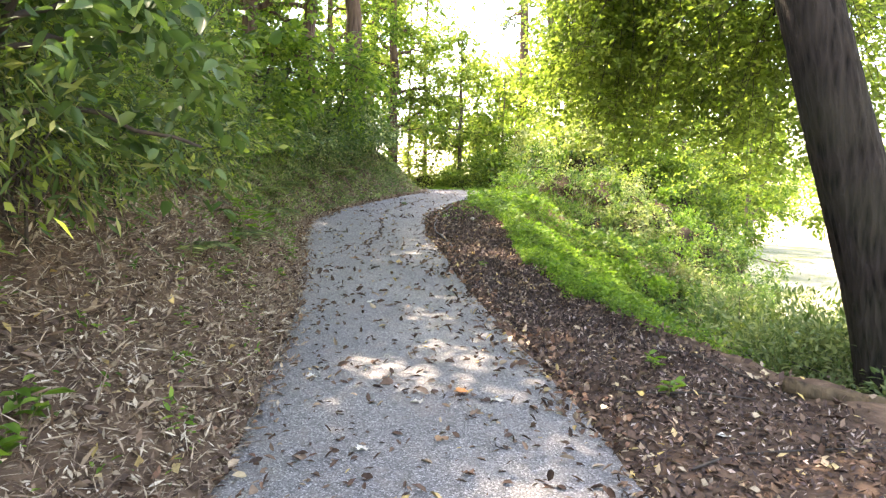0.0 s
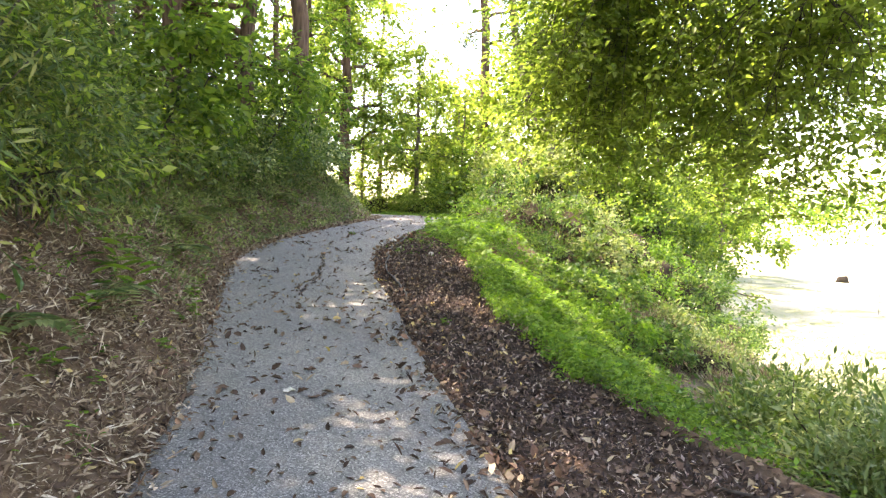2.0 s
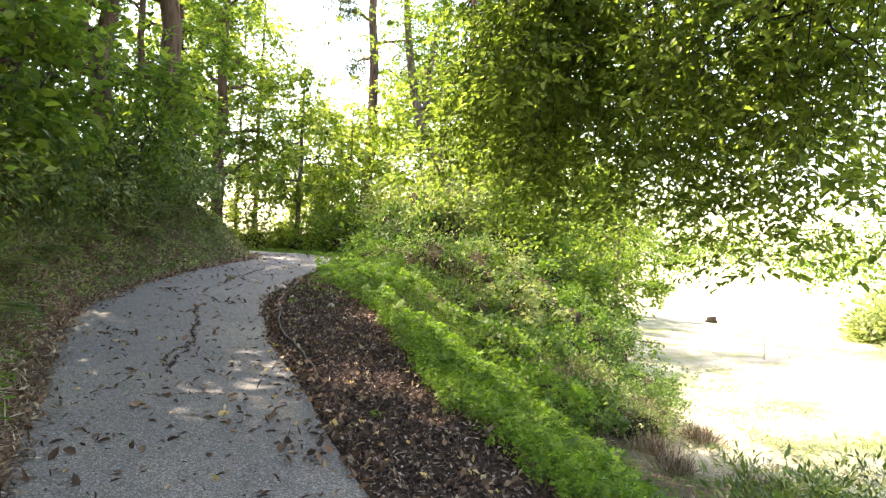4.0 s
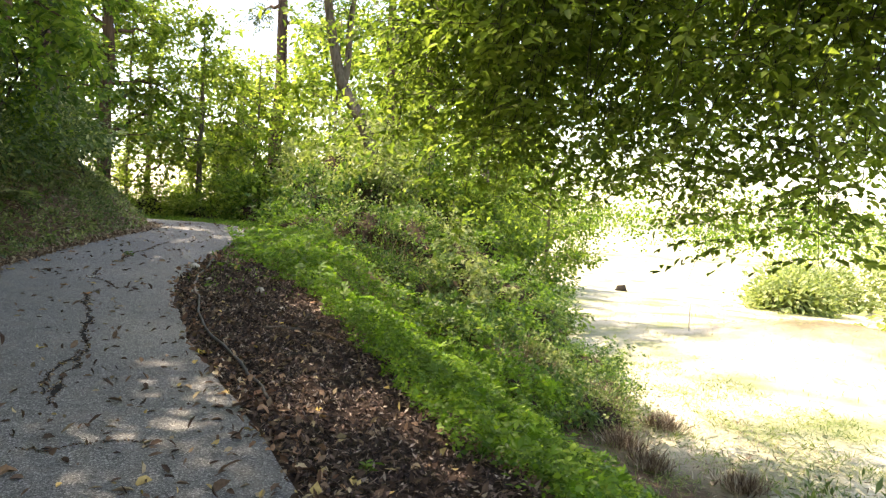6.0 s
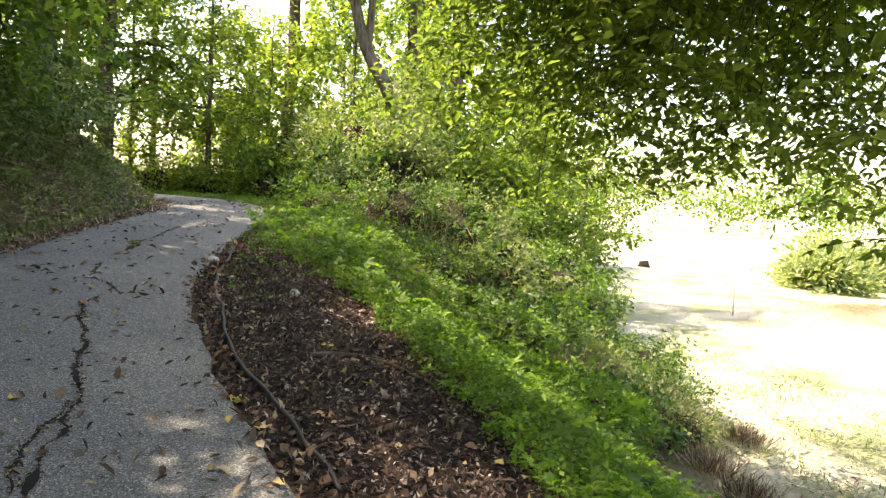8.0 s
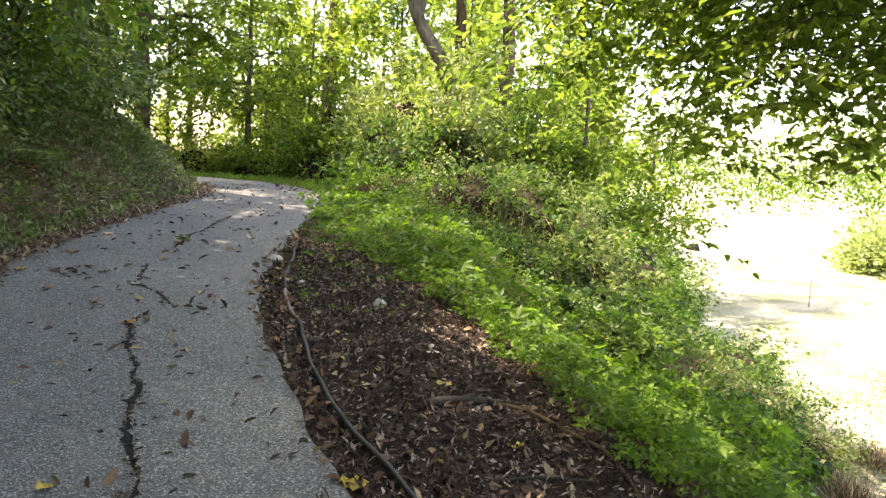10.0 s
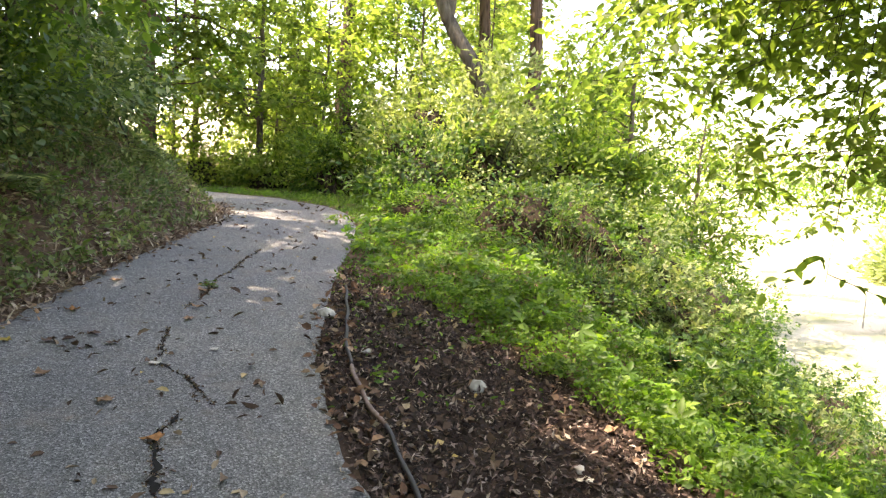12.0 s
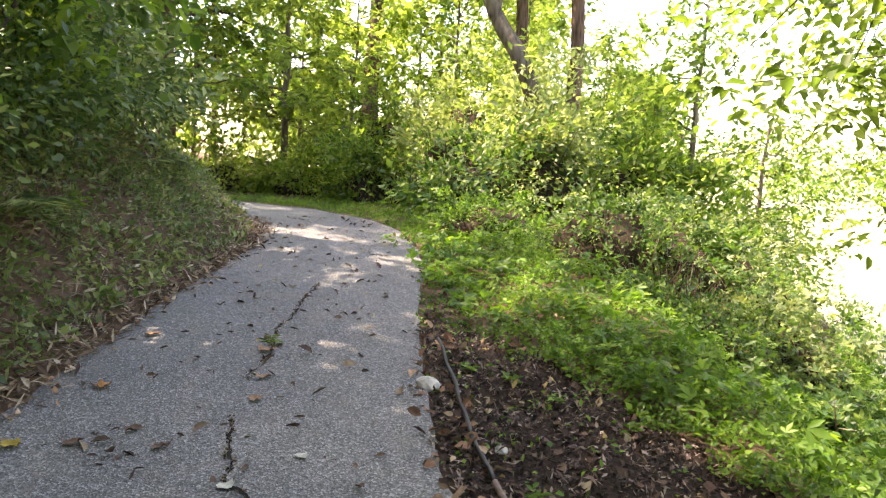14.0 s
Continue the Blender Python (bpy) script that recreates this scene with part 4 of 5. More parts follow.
carpet("ground_ivy", "low green creepers covering the foot of the bank", "plants", 210000, -4.2, -0.3, 8.0, 22,
       lambda x, y: ((edge_left(y) - x) > 0.12) * np.clip((edge_left(y) - x) * 0.9 + 0.1, 0, 1) * np.interp(y, [8.0, 10, 14], [0.15, 0.5, 0.9]) * np.clip(0.65 + 0.7 * waves(x, y, 0.8, 14), 0.3, 1), 0.066, 0.42, LEAF_IVY, 402, 0.01, 0.2, False, 0.5, 0.8)
carpet("bank_weeds", "scattered small green weeds among the dry litter", "plants", 24000, -3.2, -0.7, 0.5, 12,
       lambda x, y: ((edge_left(y) - x) > 0.1) * np.clip(waves(x, y, 0.45, 15) - 0.25, 0, 1), 0.05, 0.4, LEAF_COVER, 403, 0.02, 0.2)
carpet("dry_litter", "brown and straw-coloured dry leaves and stalks on the bank", "leaf litter", 95000, -4.0, -0.4, -1, 21,
       lambda x, y: ((edge_left(y) - x) > -0.05 - 0.1 * (waves(x, y, 0.3, 18) > 0.3)) * np.interp(y, [9, 15], [1.0, 0.85]), 0.085, 0.14, STRAW, 404, 0.0, 0.07, False, 0.8, 0.45)
carpet("dead_leaf_litter", "brown fallen leaves along the edges of the path", "leaf litter", 120000, -3.2, 4.0, -1, 20,
       lambda x, y: np.clip(np.where(x < 0, 1 - (edge_left(y) - x) / 1.2, 1 - (x - edge_right(y)) / 2.6), 0, 1) * ((x < edge_left(y) + 0.06 * waves(x, y, 0.3, 33)) | (x > edge_right(y) - 0.05 * waves(x, y, 0.3, 34))) * np.where(x > edge_bed(y) + 0.3, 0.15, 0.75) * np.interp(y, [6, 12], [1.0, 0.5]), 0.06, 0.5, DEAD, 405, 0.0, 0.04, False, 0.6, 0.5)
carpet("edge_leaves", "rust-brown leaves gathered along the edge of the asphalt", "fallen leaves", 9000, -0.5, 1.6, 3.5, 15.5,
       lambda x, y: np.exp(-((x - edge_right(y) - 0.1) / 0.13) ** 2) * (x > edge_right(y) - 0.06) * np.clip(0.7 + 0.6 * waves(x, y, 0.5, 52), 0.1, 1), 0.062, 0.55, RUST, 413, 0.005, 0.05, True, 0.5, 0.6)
carpet("verge_litter", "pale dusty leaf bits along the foot of the bank", "fallen leaves", 16000, -2.7, -0.4, 0.5, 20.5,
       lambda x, y: np.exp(-((x - edge_left(y) + 0.05) / 0.14) ** 2) * np.clip(0.6 + 0.6 * waves(x, y, 0.5, 53), 0.1, 1), 0.055, 0.5, RUST, 414, 0.003, 0.04, True, 0.5, 0.6)
carpet("mulch", "dark shredded bark mulch in the bed beside the path", "mulch", 170000, -0.6, 3.0, 3.0, 15.6,
       lambda x, y: (x > edge_right(y) + 0.02) * (x < edge_bed(y) + 0.12) * np.interp(y, [3, 6], [0.3, 1]), 0.04, 0.27, CHIPS, 406, 0.0, 0.035, False, 0.75, 0.6)
carpet("path_leaves", "small brown leaves scattered over the asphalt", "fallen leaves", 10000, -2.4, 1.2, 0.5, 20.5,
       lambda x, y: (x > edge_left(y)) * (x < edge_right(y)) * np.clip(0.45 + 0.75 * waves(x, y, 0.6, 44), 0.06, 1) * np.interp(y, [4, 9, 12], [1.0, 0.7, 0.28]), 0.052, 0.45, DEAD, 407, 0.001, 0.014, True, 0.6, 0.4)
carpet("path_dead_leaves", "curled grey-brown leaves lying on the asphalt", "fallen leaves", 5200, -2.4, 1.2, 0.5, 20.5,
       lambda x, y: (x > edge_left(y)) * (x < edge_right(y)) * np.clip(0.35 + 0.8 * waves(x, y, 0.9, 144), 0.05, 1) * np.interp(y, [4, 9, 12], [0.9, 0.8, 0.3]), 0.075, 0.45, DEAD, 417, 0.002, 0.025, True, 0.5, 0.6)
carpet("edge_drift", "dead leaves and bark bits drifted over the edge of the asphalt", "leaf litter", 16000, -0.4, 1.4, 0.5, 10.0,
       lambda x, y: np.exp(-np.maximum(edge_right(y) - x, 0) / 0.16) * (x < edge_right(y) + 0.1) * np.clip(0.5 + 0.8 * waves(x, y, 0.8, 152), 0.05, 1) * np.interp(y, [5, 9, 10], [1.0, 0.6, 0.2]), 0.06, 0.4, DEAD, 418, 0.002, 0.03, True, 0.6, 0.6)
carpet("field_turf", "short sunlit grass and straw on the field", "grass", 56000, 6.0, 26, 8, 34,
       lambda x, y: np.clip((x - 6.3) / 1.5, 0, 1) * np.clip(0.6 + 0.6 * waves(x, y, 2.0, 45), 0.1, 1), 0.13, 0.09, GRASS, 408, 0.0, 0.03, False)


# ---------------------------------------------------------------- the field and what stands round it
for i, (x, y, h, r) in enumerate([(28, 30.5, 1.3, 1.4), (31.5, 33, 2.0, 2.0), (36, 30, 4.0, 2.8), (31, 22, 3.0, 2.2), (22.5, 18.5, 4.0, 2.0)]):
    bush("field_shrub", "pale sunlit shrub at the edge of the field", x, y, r, r, h, 5200, 0.3, LEAF_PALE if i != 3 else LEAF_SUNNY, 500 + i, 0.1, 0.5, 0.25, False, 80, 5, 0.5, "shrub", "shrubs round the field")


def far_woods():
    """Distant tree line: lumpy crowns set close together, with leaves along their outline."""
    rng = np.random.default_rng(61)
    n = 420
    a = radians(5) + rng.random(n) * radians(150)
    d = rng.uniform(105, 140, n)
    c = np.stack([d * np.sin(a), d * np.cos(a), rng.uniform(-1.5, 7.5, n) * rng.uniform(0.4, 1, n)], 1)
    k = rng.integers(0, n, 36000)
    out = rng.normal(size=(36000, 3))
    at = c[k] + out * [1.9, 1.9, 1.3]
    at[:, 2] = np.maximum(at[:, 2], -3.2)
    hulls = [leaves(at, rng.normal(size=(36000, 3)), out, 0.6, 0.45)]
    return stuff("far_woods", joined(hulls), LEAF_WOOD, "distant line of green trees across the field", "woods")


far_woods()


def stump():
    x, y = 23.3, 37.6
    z = float(land(x, y))
    line = np.array([(x, y, z - 0.05), (x + 0.02, y, z + 0.12), (x, y + 0.02, z + 0.3)])
    ob = link_mesh("stump", *tube(line, [0.4, 0.3, 0.26], 9, 0.12, 2), BARK_OLD)
    return tagged(ob, "low dark weathered stump on the sunlit field", "stump")


stump()
z = float(land(14.1, 21.7))
tagged(link_mesh("marker_stake", *tube([(14.1, 21.7, z - 0.05), (14.1, 21.7, z + 0.4), (14.1, 21.7, z + 0.8)], [0.02, 0.02, 0.016], 5), STONE), "thin pale stake standing in the grass", "stake")


# ---------------------------------------------------------------- cracks in the asphalt
CRUMBS = []


def crack(points, width, seed):
    """A jagged, soil-filled crack of uneven width, a little below its crumbled lips."""
    rng = np.random.default_rng(seed)
    p = np.array(points, float)
    s = np.concatenate([[0], np.cumsum(np.linalg.norm(np.diff(p, axis=0), axis=1))])
    at = np.arange(0, s[-1], 0.022)
    c = np.stack([np.interp(at, s, p[:, 0]), np.interp(at, s, p[:, 1])], 1)
    n = len(c)
    t = unit(np.gradient(c, axis=0))
    q = np.stack([t[:, 1], -t[:, 0]], 1)
    drift = np.convolve(rng.normal(size=n), np.ones(5) / 5, 'same')
    c = c + q * (0.016 * waves(at, at * 0, 0.6, seed) + 0.022 * drift + 0.003 * rng.normal(size=n))[:, None]
    half = np.clip(width * (0.55 + 0.4 * waves(at, at * 0, 0.25, seed + 5) + 0.8 * np.convolve(rng.normal(size=n), np.ones(3) / 3, 'same')), 0.0015, None) * np.clip(np.minimum(at, s[-1] - at) / 0.15, 0.15, 1)
    a, b = c - q * half[:, None], c + q * half[:, None]
    rows = [np.concatenate([e, (path_top(e[:, 0], e[:, 1]) + 0.004)[:, None]], 1) for e in (a, b)]
    verts = np.stack(rows, 1).reshape(-1, 3)
    k = np.arange(n - 1) * 2
    ob = link_mesh("crack", verts, [np.stack([k, k + 1, k + 3, k + 2], 1)], CRACK)
    ob.parent = path
    m = n * 3
    k = rng.integers(0, n, m)
    spot = c[k] + q[k] * (half[k] * rng.choice([-1.3, 1.3], m) + 0.006 * rng.normal(size=m))[:, None]
    CRUMBS.append(np.concatenate([spot, (path_top(spot[:, 0], spot[:, 1]) + 0.002)[:, None]], 1))
    return ob


crack([(-1.04, 9.6), (-0.97, 10.45), (-0.94, 10.8), (-1.0, 11.15), (-1.0, 11.6), (-1.02, 11.9), (-1.08, 12.25), (-1.07, 12.65), (-1.0, 12.85)], 0.017, 1)
crack([(-0.93, 12.95), (-0.96, 13.25), (-1.12, 13.5), (-1.1, 13.8), (-1.08, 14.1)], 0.009, 2)
crack([(-0.98, 14.5), (-0.87, 14.85), (-0.73, 15.33), (-0.61, 15.68), (-0.43, 16.15), (-0.32, 16.4)], 0.007, 3)
crack([(-0.98, 10.65), (-1.1, 10.16), (-1.12, 10.0), (-1.06, 9.75)], 0.010, 4)
crack([(-0.95, 13.2), (-0.89, 13.0), (-0.86, 12.9)], 0.007, 5)
crack([(-1.1, 9.0), (-0.95, 8.95), (-0.72, 9.02), (-0.55, 8.98)], 0.005, 6)


spots = np.concatenate(CRUMBS)
rng = np.random.default_rng(88)
stuff("crumbs", leaves(spots, rng.normal(size=spots.shape) * [1, 1, 0.4], unit(rng.normal(size=spots.shape) * 0.5 + [0, 0, 1]), rng.uniform(0.006, 0.022, len(spots)), rng.uniform(0.005, 0.014, len(spots)), True, 0.5), DEAD, "crumbled grit and leaf bits along the cracks", "grit")

# ---------------------------------------------------------------- the bed: hose, sticks, stones, single leaves
def lying(points, up=0.012, step=0.06):
    p = smoothed([(x, y, 0) for x, y in points], step)
    p[:, 2] = surface(p[:, 0], p[:, 1]) + up
    return p


def hose():
    t = thing("hose", (-0.1, 12.4, float(land(-0.1, 12.4))), "old black garden hose lying along the mulch bed, partly faded", "hose")
    p = lying([(0.13, 9.5), (0.05, 10.2), (-0.05, 10.75), (-0.14, 11.3), (-0.15, 11.9), (-0.12, 12.5), (-0.13, 13.0), (-0.08, 13.5), (-0.03, 13.8), (0.06, 14.25), (0.14, 14.6), (0.2, 15.0)], 0.036)
    p[:, 0] += 0.02 * waves(p[:, 1], p[:, 1] * 0, 0.7, 71)
    cut = [0, int(len(p) * 0.56), int(len(p) * 0.70), len(p)]
    for i in range(3):
        part("hose_length", tube(p[max(0, cut[i] - 1):cut[i + 1]], 0.0115 if i != 1 else 0.013, 7), HOSE_BARE if i == 1 else HOSE, t, "faded pinkish length" if i == 1 else "", True)


hose()


def stick(label, points, r0, r1, seed, mat=None, up=0.01):
    p = lying(points, up + r0 * 0.7)
    ob = link_mesh("stick", *tube(p, np.linspace(r0, r1, len(p)), 6, 0.12, seed), mat or TWIG, True)
    return tagged(ob, label, "stick")


stick("dark rotting stick lying on the mulch", [(0.34, 11.22), (0.55, 11.27), (0.78, 11.24)], 0.022, 0.016, 1)
stick("long curved brown twig lying on the mulch", [(0.6, 11.28), (0.86, 11.18), (0.97, 10.88), (0.96, 10.5), (0.92, 10.3), (0.83, 10.05)], 0.012, 0.006, 2, LOG)
stick("thin twig lying across the leaf litter", [(1.1, 4.4), (1.5, 4.25), (1.95, 4.32)], 0.010, 0.005, 3)
stick("thin twig lying across the leaf litter", [(1.2, 3.3), (1.7, 3.6), (2.3, 3.55)], 0.009, 0.004, 4)
stick("thin twig lying across the leaf litter", [(1.6, 5.2), (2.0, 4.75), (2.2, 4.3)], 0.011, 0.005, 5)
stick("thin twig lying on the mulch", [(0.35, 10.5), (0.6, 10.52), (0.8, 10.45)], 0.007, 0.004, 6)
stick("thin pale twig at the foot of the bank", [(-2.05, 15.2), (-1.8, 15.25), (-1.6, 15.4)], 0.006, 0.003, 7, LOG)


def log():
    t = thing("log", (2.62, 4.3, float(land(2.62, 4.3))), "short rotting log lying at the foot of the old tree", "log")
    p = bent((2.2, 4.48, float(land(2.2, 4.48)) + 0.045), (3.3, 4.05, float(land(3.3, 4.05)) + 0.06), 9, 0, 0.008, 9)
    part("stem", tube(p, np.linspace(0.05, 0.065, 9), 12, 0.06, 8), LOG, t, smooth=True)


log()


def stone(label, x, y, size, seed, flat=0.6):
    rng = np.random.default_rng(seed)
    bm = bmesh.new()
    bmesh.ops.create_icosphere(bm, subdivisions=2, radius=size)
    stretch = rng.uniform(0.75, 1.25, 3)
    for v in bm.verts:
        v.co *= 1 + 0.28 * noise.noise(v.co * (1.6 / size) + Vector((seed, 0, 0)))
        v.co = Vector((v.co.x * stretch[0], v.co.y * stretch[1], v.co.z * flat))
    me = bpy.data.meshes.new("stone")
    bm.to_mesh(me)
    bm.free()
    me.materials.append(STONE)
    ob = new("stone", me)
    ob.location = (x, y, float(land(x, y)) + size * flat * 0.55)
    return tagged(ob, label, "stone")


stone("grey stone at the edge of the asphalt", -0.07, 14.33, 0.065, 1)
stone("pale pointed stone lying on the mulch", 0.54, 13.0, 0.05, 2, 0.9)
stone("small pale stone lying on the mulch", 0.62, 12.02, 0.035, 3, 0.5)
stone("small pale stone lying on the mulch", -0.13, 12.9, 0.03, 4, 0.6)
stone("small pale stone lying on the mulch", 0.05, 13.6, 0.028, 5, 0.6)


def single_leaf(label, x, y, size, mat, seed):
    """A broad fallen leaf: lobed outline, raised midrib, curled edges."""
    rng = np.random.default_rng(seed)
    n = 14
    a = np.linspace(0, 2 * math.pi, n, endpoint=False) + rng.uniform(0, 6)
    r = size * (0.75 + 0.25 * np.cos(3 * (a + rng.uniform(0, 6))) * 0.6 + 0.12 * rng.normal(size=n))
    z = surface(np.array([x]), np.array([y]))[0] + 0.008
    rim = np.stack([x + r * np.cos(a), y + 0.75 * r * np.sin(a), z + 0.35 * size * np.abs(rng.normal(size=n)) * 0.6], 1)
    inner = np.stack([x + 0.5 * r * np.cos(a), y + 0.38 * r * np.sin(a), z + 0.1 * size * np.abs(rng.normal(size=n))], 1)
    verts = np.concatenate([[(x, y, z)], inner, rim])
    i = np.arange(n)
    j = (i + 1) % n
    tris = np.stack([0 * i, 1 + i, 1 + j], 1)
    quads = np.stack([1 + i, 1 + n + i, 1 + n + j, 1 + j], 1)
    return tagged(link_mesh("fallen_leaf", verts, [tris, quads], mat), label, "leaf", "single fallen leaves")


LEAF_TAN = plain("tan_leaf", (0.30, 0.18, 0.11), 0.8, 40.0)
LEAF_BROWN = plain("brown_leaf", (0.13, 0.075, 0.05), 0.8, 40.0)
LEAF_WHITE = plain("bleached_leaf", (0.52, 0.50, 0.42), 0.8, 40.0)
LEAF_GOLD = plain("yellow_leaf", (0.50, 0.36, 0.07), 0.7, 40.0)
LEAF_RUST = plain("rust_leaf", (0.38, 0.17, 0.06), 0.75, 40.0)
for i, (x, y, size, mat, words) in enumerate([
        (-1.49, 15.31, 0.055, LEAF_TAN, "curled tan leaf"), (-1.68, 14.54, 0.06, LEAF_RUST, "rust-orange leaf"), (-0.83, 13.65, 0.042, LEAF_WHITE, "bleached pale leaf"),
        (-1.38, 13.85, 0.045, LEAF_BROWN, "curled brown leaf"), (-0.97, 14.25, 0.05, LEAF_TAN, "curled tan leaf"), (-0.86, 14.92, 0.07, LEAF_TAN, "crumbled tan leaf"),
        (-1.49, 14.04, 0.05, LEAF_BROWN, "curled brown leaf"), (-1.95, 13.99, 0.06, LEAF_GOLD, "yellowed leaf"), (-1.72, 13.96, 0.05, LEAF_BROWN, "curled brown leaf"),
        (-1.33, 13.01, 0.06, LEAF_TAN, "curled tan leaf"), (-1.66, 13.43, 0.05, LEAF_TAN, "curled tan leaf"), (-1.13, 13.47, 0.045, LEAF_WHITE, "bleached pale leaf"),
        (-1.1, 12.57, 0.06, LEAF_RUST, "rust-orange leaf"), (-0.62, 13.12, 0.045, LEAF_BROWN, "curled brown leaf"), (-0.9, 14.53, 0.05, LEAF_TAN, "curled tan leaf"),
        (0.51, 11.49, 0.06, LEAF_GOLD, "yellow leaf"), (0.6, 11.95, 0.05, LEAF_WHITE, "bleached pale leaf"), (-0.17, 10.57, 0.075, LEAF_GOLD, "broad yellow leaf"),
        (-1.23, 10.73, 0.045, LEAF_GOLD, "yellow-green leaf"), (1.0, 12.38, 0.06, LEAF_TAN, "tan leaf"), (0.61, 10.8, 0.05, LEAF_GOLD, "yellow leaf"),
        (-1.11, 8.72, 0.07, LEAF_TAN, "curled tan leaf"), (-0.58, 6.94, 0.06, LEAF_BROWN, "curled brown leaf"), (-0.66, 6.49, 0.055, LEAF_WHITE, "bleached pale leaf"),
        (-0.26, 7.01, 0.05, LEAF_BROWN, "curled brown leaf"), (0.5, 7.13, 0.05, LEAF_WHITE, "bleached pale leaf"), (-0.49, 6.39, 0.05, LEAF_BROWN, "curled brown leaf"),
        (-1.12, 6.59, 0.06, LEAF_BROWN, "curled brown leaf"), (0.26, 7.43, 0.045, LEAF_TAN, "curled tan leaf"), (-0.15, 4.06, 0.05, LEAF_WHITE, "bleached pale leaf"),
        (0.32, 4.1, 0.05, LEAF_WHITE, "bleached pale leaf"), (0.11, 4.23, 0.06, LEAF_RUST, "rust-brown leaf"), (-0.86, 4.53, 0.045, LEAF_WHITE, "bleached pale leaf"),
        (-0.41, 3.45, 0.05, LEAF_WHITE, "bleached pale leaf"), (0.12, 3.19, 0.045, LEAF_BROWN, "curled brown leaf"), (-0.01, 3.54, 0.045, LEAF_TAN, "curled tan leaf"),
        (1.23, 4.11, 0.06, LEAF_TAN, "broad tan leaf"), (1.5, 3.7, 0.05, LEAF_WHITE, "bleached pale leaf"), (1.22, 3.62, 0.055, LEAF_TAN, "broad tan leaf")]):
    single_leaf(words + (" on the asphalt" if edge_left(y) < x < edge_right(y) else " on the mulch"), x, y, size, mat, 900 + i)


# ---------------------------------------------------------------- small plants
def weed(name, label, x, y, h, count, leaf, mat, seed, narrow=0.5, lean=0.6):
    """A seedling: thin stems, each with leaves towards its tip."""
    rng = np.random.default_rng(seed)
    base = np.array([x, y, float(surface(np.array([x]), np.array([y]))[0]) - 0.01])
    t = thing(name, base, label, "plant")
    at, way = [], []
    for i in range(max(2, count // 6)):
        tip = base + [rng.normal() * lean * h * 0.5, rng.normal() * lean * h * 0.5, h * rng.uniform(0.6, 1.1)]
        p = bent(base, tip, 5, -0.05 * h, 0.01, seed + i)
        part("stem", tube(p, np.linspace(0.005, 0.002, 5), 4), STEM, t)
        for k in range(6):
            u = 0.45 + 0.55 * k / 5
            at.append(base * (1 - u) + tip * u)
            a = k * 2.4 + i
            way.append([math.cos(a), math.sin(a), rng.uniform(-0.1, 0.5)])
    n = len(at)
    L = leaf * rng.uniform(0.7, 1.2, n)
    part("foliage", leaves(np.array(at), np.array(way), np.tile([0.1, 0.05, 1.0], (n, 1)) + rng.normal(size=(n, 3)) * 0.25, L, L * narrow, True), mat, t)


for i, (x, y, h, leaf) in enumerate([(1.48, 4.85, 0.14, 0.08), (1.38, 4.26, 0.12, 0.09), (-1.6, 2.63, 0.16, 0.10), (-1.56, 2.4, 0.14, 0.10), (-1.75, 5.6, 0.18, 0.08), (-1.9, 6.5, 0.2, 0.08),
                                     (-1.6, 7.0, 0.16, 0.07), (-1.75, 8.2, 0.16, 0.08), (0.45, 8.5, 0.07, 0.05), (-1.9, 8.6, 0.2, 0.08), (1.75, 6.4, 0.16, 0.09), (1.95, 7.2, 0.16, 0.09),
                                     (0.42, 14.3, 0.08, 0.06), (0.55, 14.0, 0.07, 0.05), (0.25, 14.55, 0.08, 0.06), (0.8, 13.7, 0.08, 0.06), (0.02, 13.2, 0.06, 0.05), (-1.8, 15.9, 0.18, 0.09), (-2.1, 16.6, 0.16, 0.09)]):
    weed("seedling", "small bright green seedling in the litter", x, y, h, 12, leaf, LEAF_COVER, 950 + i)
weed("grass_tuft", "small tuft of green grass growing in the crack", -0.83, 15.0, 0.07, 24, 0.06, LEAF_COVER, 990, 0.12)
weed("cane_sprig", "bright green cane sprig with long narrow leaves", -1.93, 6.95, 0.34, 12, 0.22, LEAF_COVER, 991, 0.14)
weed("cane_sprig", "bright green cane sprig with long narrow leaves", -2.1, 7.4, 0.4, 18, 0.2, LEAF_COVER, 992, 0.14)


def fern(x, y, size, seed):
    rng = np.random.default_rng(seed)
    base = np.array([x, y, float(land(x, y))])
    t = thing("fern", base, "dark green fern arching from the bank", "fern", "ferns on the bank")
    for i in range(7):
        a = rng.uniform(-1.9, 1.9)
        d = np.array([math.cos(a), math.sin(a), 0])
        u = np.linspace(0, 1, 15)
        p = base + d * size * u[:, None] + np.stack([0 * u, 0 * u, size * (1.1 * u - 1.15 * u ** 2)], 1)
        side = np.cross(d, [0, 0, 1.0])
        k = np.repeat(np.arange(2, 15), 2)
        sg = np.tile([1.0, -1.0], 13)[:, None]
        L = size * 0.32 * np.sin(np.pi * np.clip(k / 15, 0.08, 0.97)) + 0.01
        frond = part("frond", tube(p, np.linspace(0.004, 0.0015, 15), 3), STEM, t)
        part("leaflet", leaves(p[k], side * sg + d * 0.45 + [0, 0, -0.15], np.tile([0, 0, 1.0], (26, 1)) + rng.normal(size=(26, 3)) * 0.1, L, L * 0.3), LEAF_DARK if i % 2 else LEAF_IVY, frond)


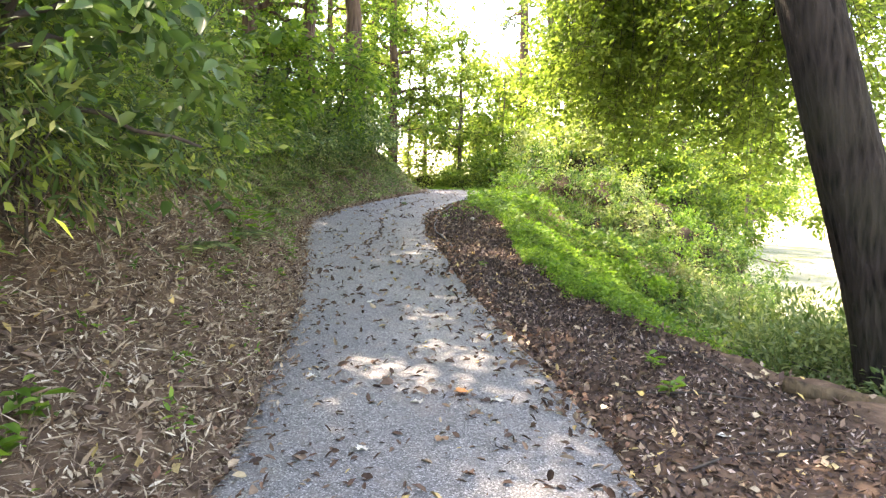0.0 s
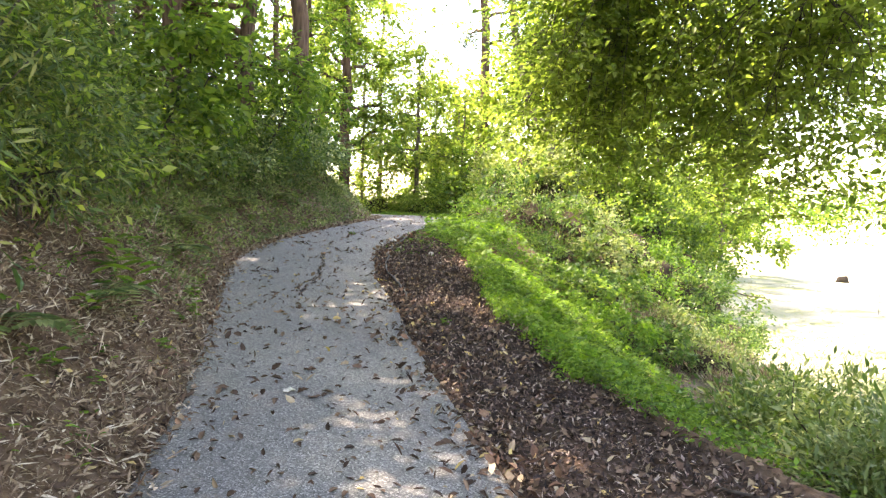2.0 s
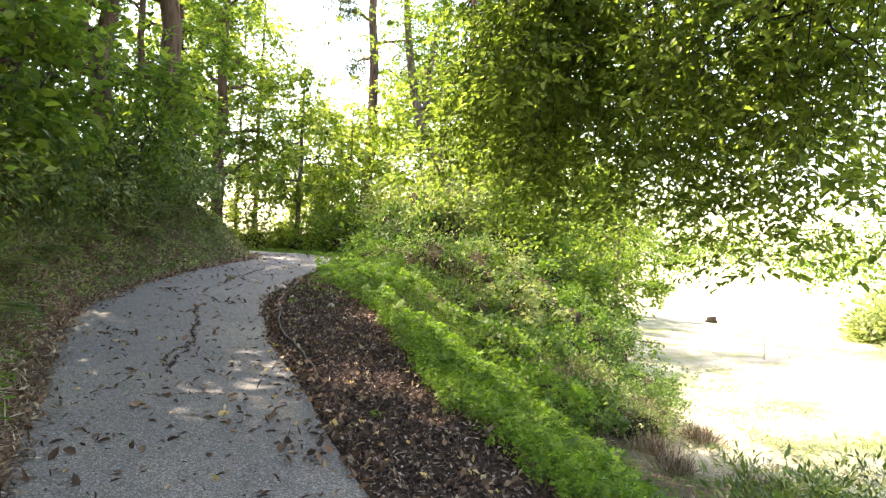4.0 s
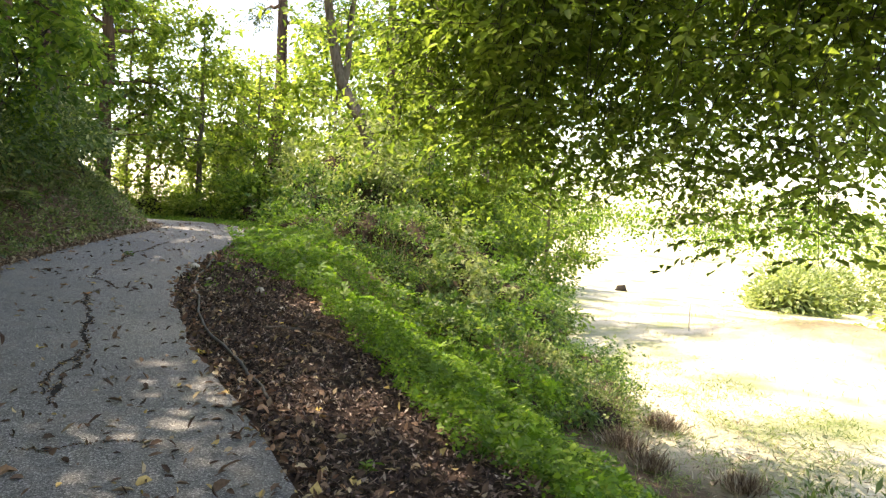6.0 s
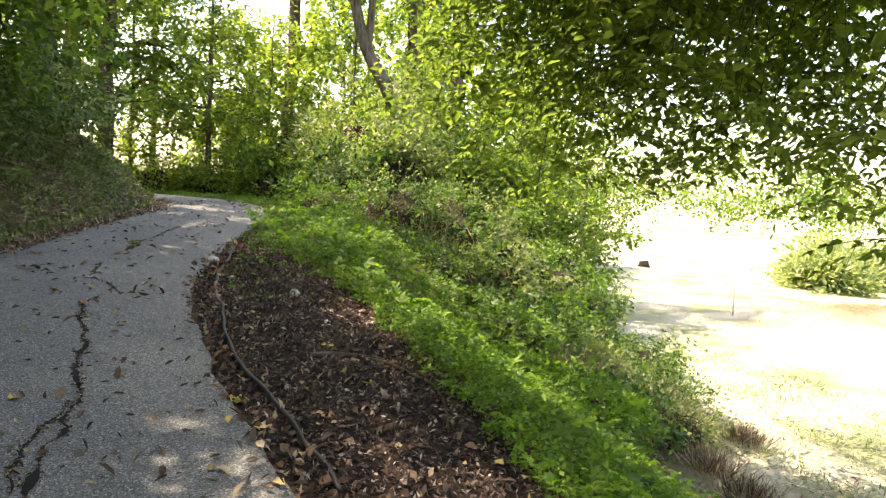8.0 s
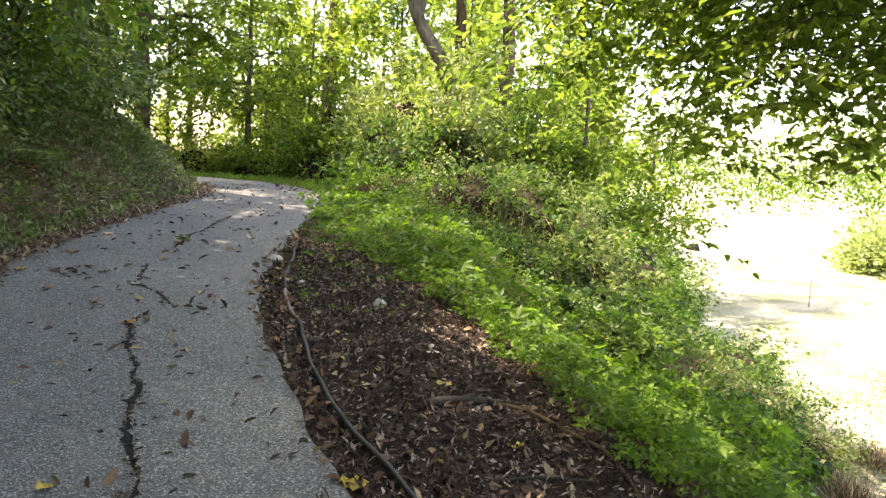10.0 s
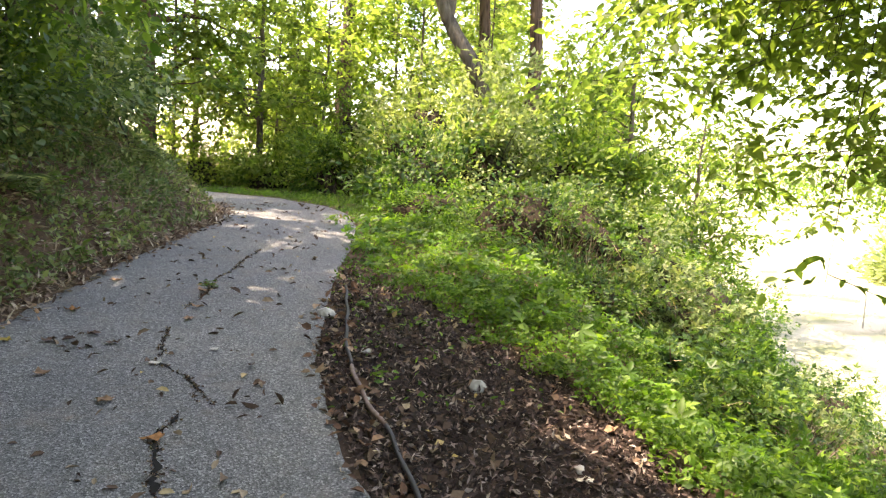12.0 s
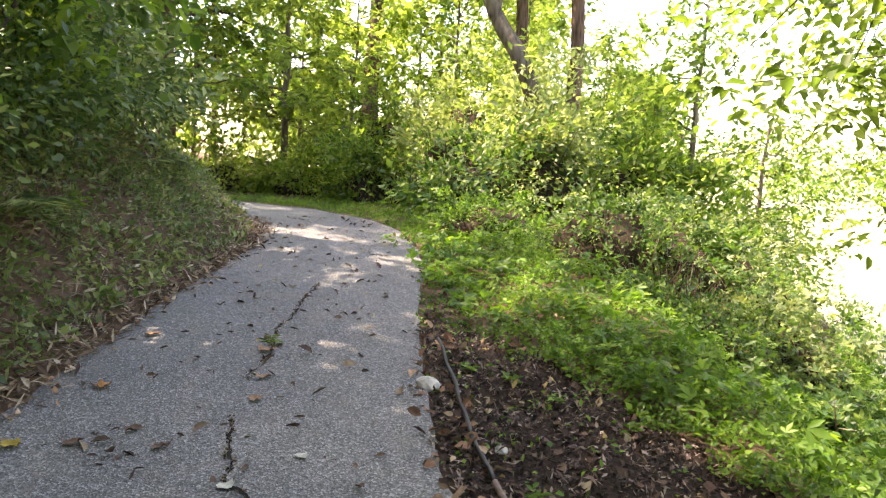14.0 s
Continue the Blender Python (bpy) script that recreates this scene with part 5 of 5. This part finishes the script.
for i, (x, y, size) in enumerate([(-1.95, 5.5, 0.4), (-2.0, 6.8, 0.42), (-2.4, 9.6, 0.5), (-2.9, 11.6, 0.5), (-2.9, 13.2, 0.55), (-2.75, 14.6, 0.5), (-2.4, 16.0, 0.5), (-2.1, 17.4, 0.5), (-1.7, 18.6, 0.45)]):
    fern(x, y, size, 1000 + i)

# ---------------------------------------------------------------- dark leafy shrubs at the foot of the old tree, dry grass on the slope
for i, (x, y, r, h) in enumerate([(3.2, 6.6, 0.5, 0.9), (3.8, 7.4, 0.6, 1.2), (2.9, 5.9, 0.4, 0.5), (4.2, 8.4, 0.7, 1.2), (3.5, 4.7, 0.4, 0.5), (4.6, 6.4, 0.7, 1.2), (3.4, 8.0, 0.5, 0.8), (2.95, 7.2, 0.5, 0.6), (3.3, 5.7, 0.45, 0.7)]):
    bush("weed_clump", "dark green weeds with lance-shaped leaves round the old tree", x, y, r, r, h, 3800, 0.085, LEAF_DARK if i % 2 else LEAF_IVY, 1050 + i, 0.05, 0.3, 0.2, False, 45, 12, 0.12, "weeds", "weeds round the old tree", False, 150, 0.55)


def dry_grass(x, y, size, seed):
    rng = np.random.default_rng(seed)
    n = 420
    px, py = x + rng.normal(size=n) * size * 0.4, y + rng.normal(size=n) * size * 0.4
    at = np.stack([px, py, land(px, py)], 1)
    way = np.stack([(px - x) * 0.9, (py - y) * 0.9, np.full(n, 0.7)], 1) + rng.normal(size=(n, 3)) * 0.25
    L = size * rng.uniform(0.5, 1.1, n)
    return tagged(link_mesh("dry_grass", *leaves(at, way, rng.normal(size=(n, 3)), L, 0.012), STRAW), "clump of dry straw-coloured grass on the slope", "grass", "dry grass on the slope")


for i, (x, y, size) in enumerate([(5.9, 14.5, 0.5), (6.3, 14.9, 0.42), (5.3, 12.9, 0.34), (5.2, 12.2, 0.28), (6.5, 13.6, 0.28), (5.9, 11.4, 0.25), (4.7, 15.1, 0.75), (5.1, 15.9, 0.7), (4.0, 14.2, 0.55), (3.4, 17.0, 0.7)]):
    dry_grass(x, y, size, 1100 + i)
carpet("slope_litter", "dry straw and brown leaves at the foot of the slope", "leaf litter", 12000, 3.5, 9.5, 7, 17,
       lambda x, y: np.clip(1 - np.abs(x - 6.2) / 2.4, 0, 1), 0.10, 0.14, STRAW, 1200, 0.0, 0.05, False)


# ---------------------------------------------------------------- broad-leaved saplings leaning out over the bank
for i, (x, y, top, n) in enumerate([(-2.45, 3.05, (-1.6, 2.95, 2.6), 13), (-3.4, 11.5, (-2.6, 11.8, 4.2), 10), (-2.9, 16.6, (-2.0, 16.9, 4.4), 10)]):
    tree("sapling", "broad-leaved dark green sapling leaning out from the bank", (x, y), top, 0.035, n, TWIG, LEAF_DARK if i == 0 else LEAF_WOOD, 1300 + i, 7, 8, 0.15 if i else 0.1, 0.6, 0.6, 0.4, 0.9, 0.1, 6, 1.1, True)
carpet("bank_stalks", "long dry straw stalks lying over the near bank", "leaf litter", 17000, -3.6, -0.6, 0.8, 20,
       lambda x, y: ((edge_left(y) - x) > 0.05) * np.interp(y, [8, 13], [1.0, 0.8]), 0.18, 0.035, STRAW, 1203, 0.01, 0.14, False, 0.4, 0.5)
carpet("fine_litter", "fine brown litter and stalks over the near bank", "leaf litter", 56000, -3.6, -0.8, 0.8, 9.5,
       lambda x, y: ((edge_left(y) - x) > 0.0) * np.clip(1.3 - (edge_left(y) - x) * 0.5, 0, 1), 0.05, 0.2, STRAW, 1201, 0.0, 0.05, False, 0.8, 0.5)
carpet("slope_grass", "short green grass at the foot of the slope", "grass", 60000, 4.2, 10.5, 6, 18,
       lambda x, y: np.clip(0.55 + 0.7 * waves(x, y, 1.3, 73), 0.08, 1) * np.clip((x - 4.2) / 1.0, 0, 1), 0.10, 0.09, LEAF_IVY, 1202, 0.0, 0.06, False, 0.5, 0.9)
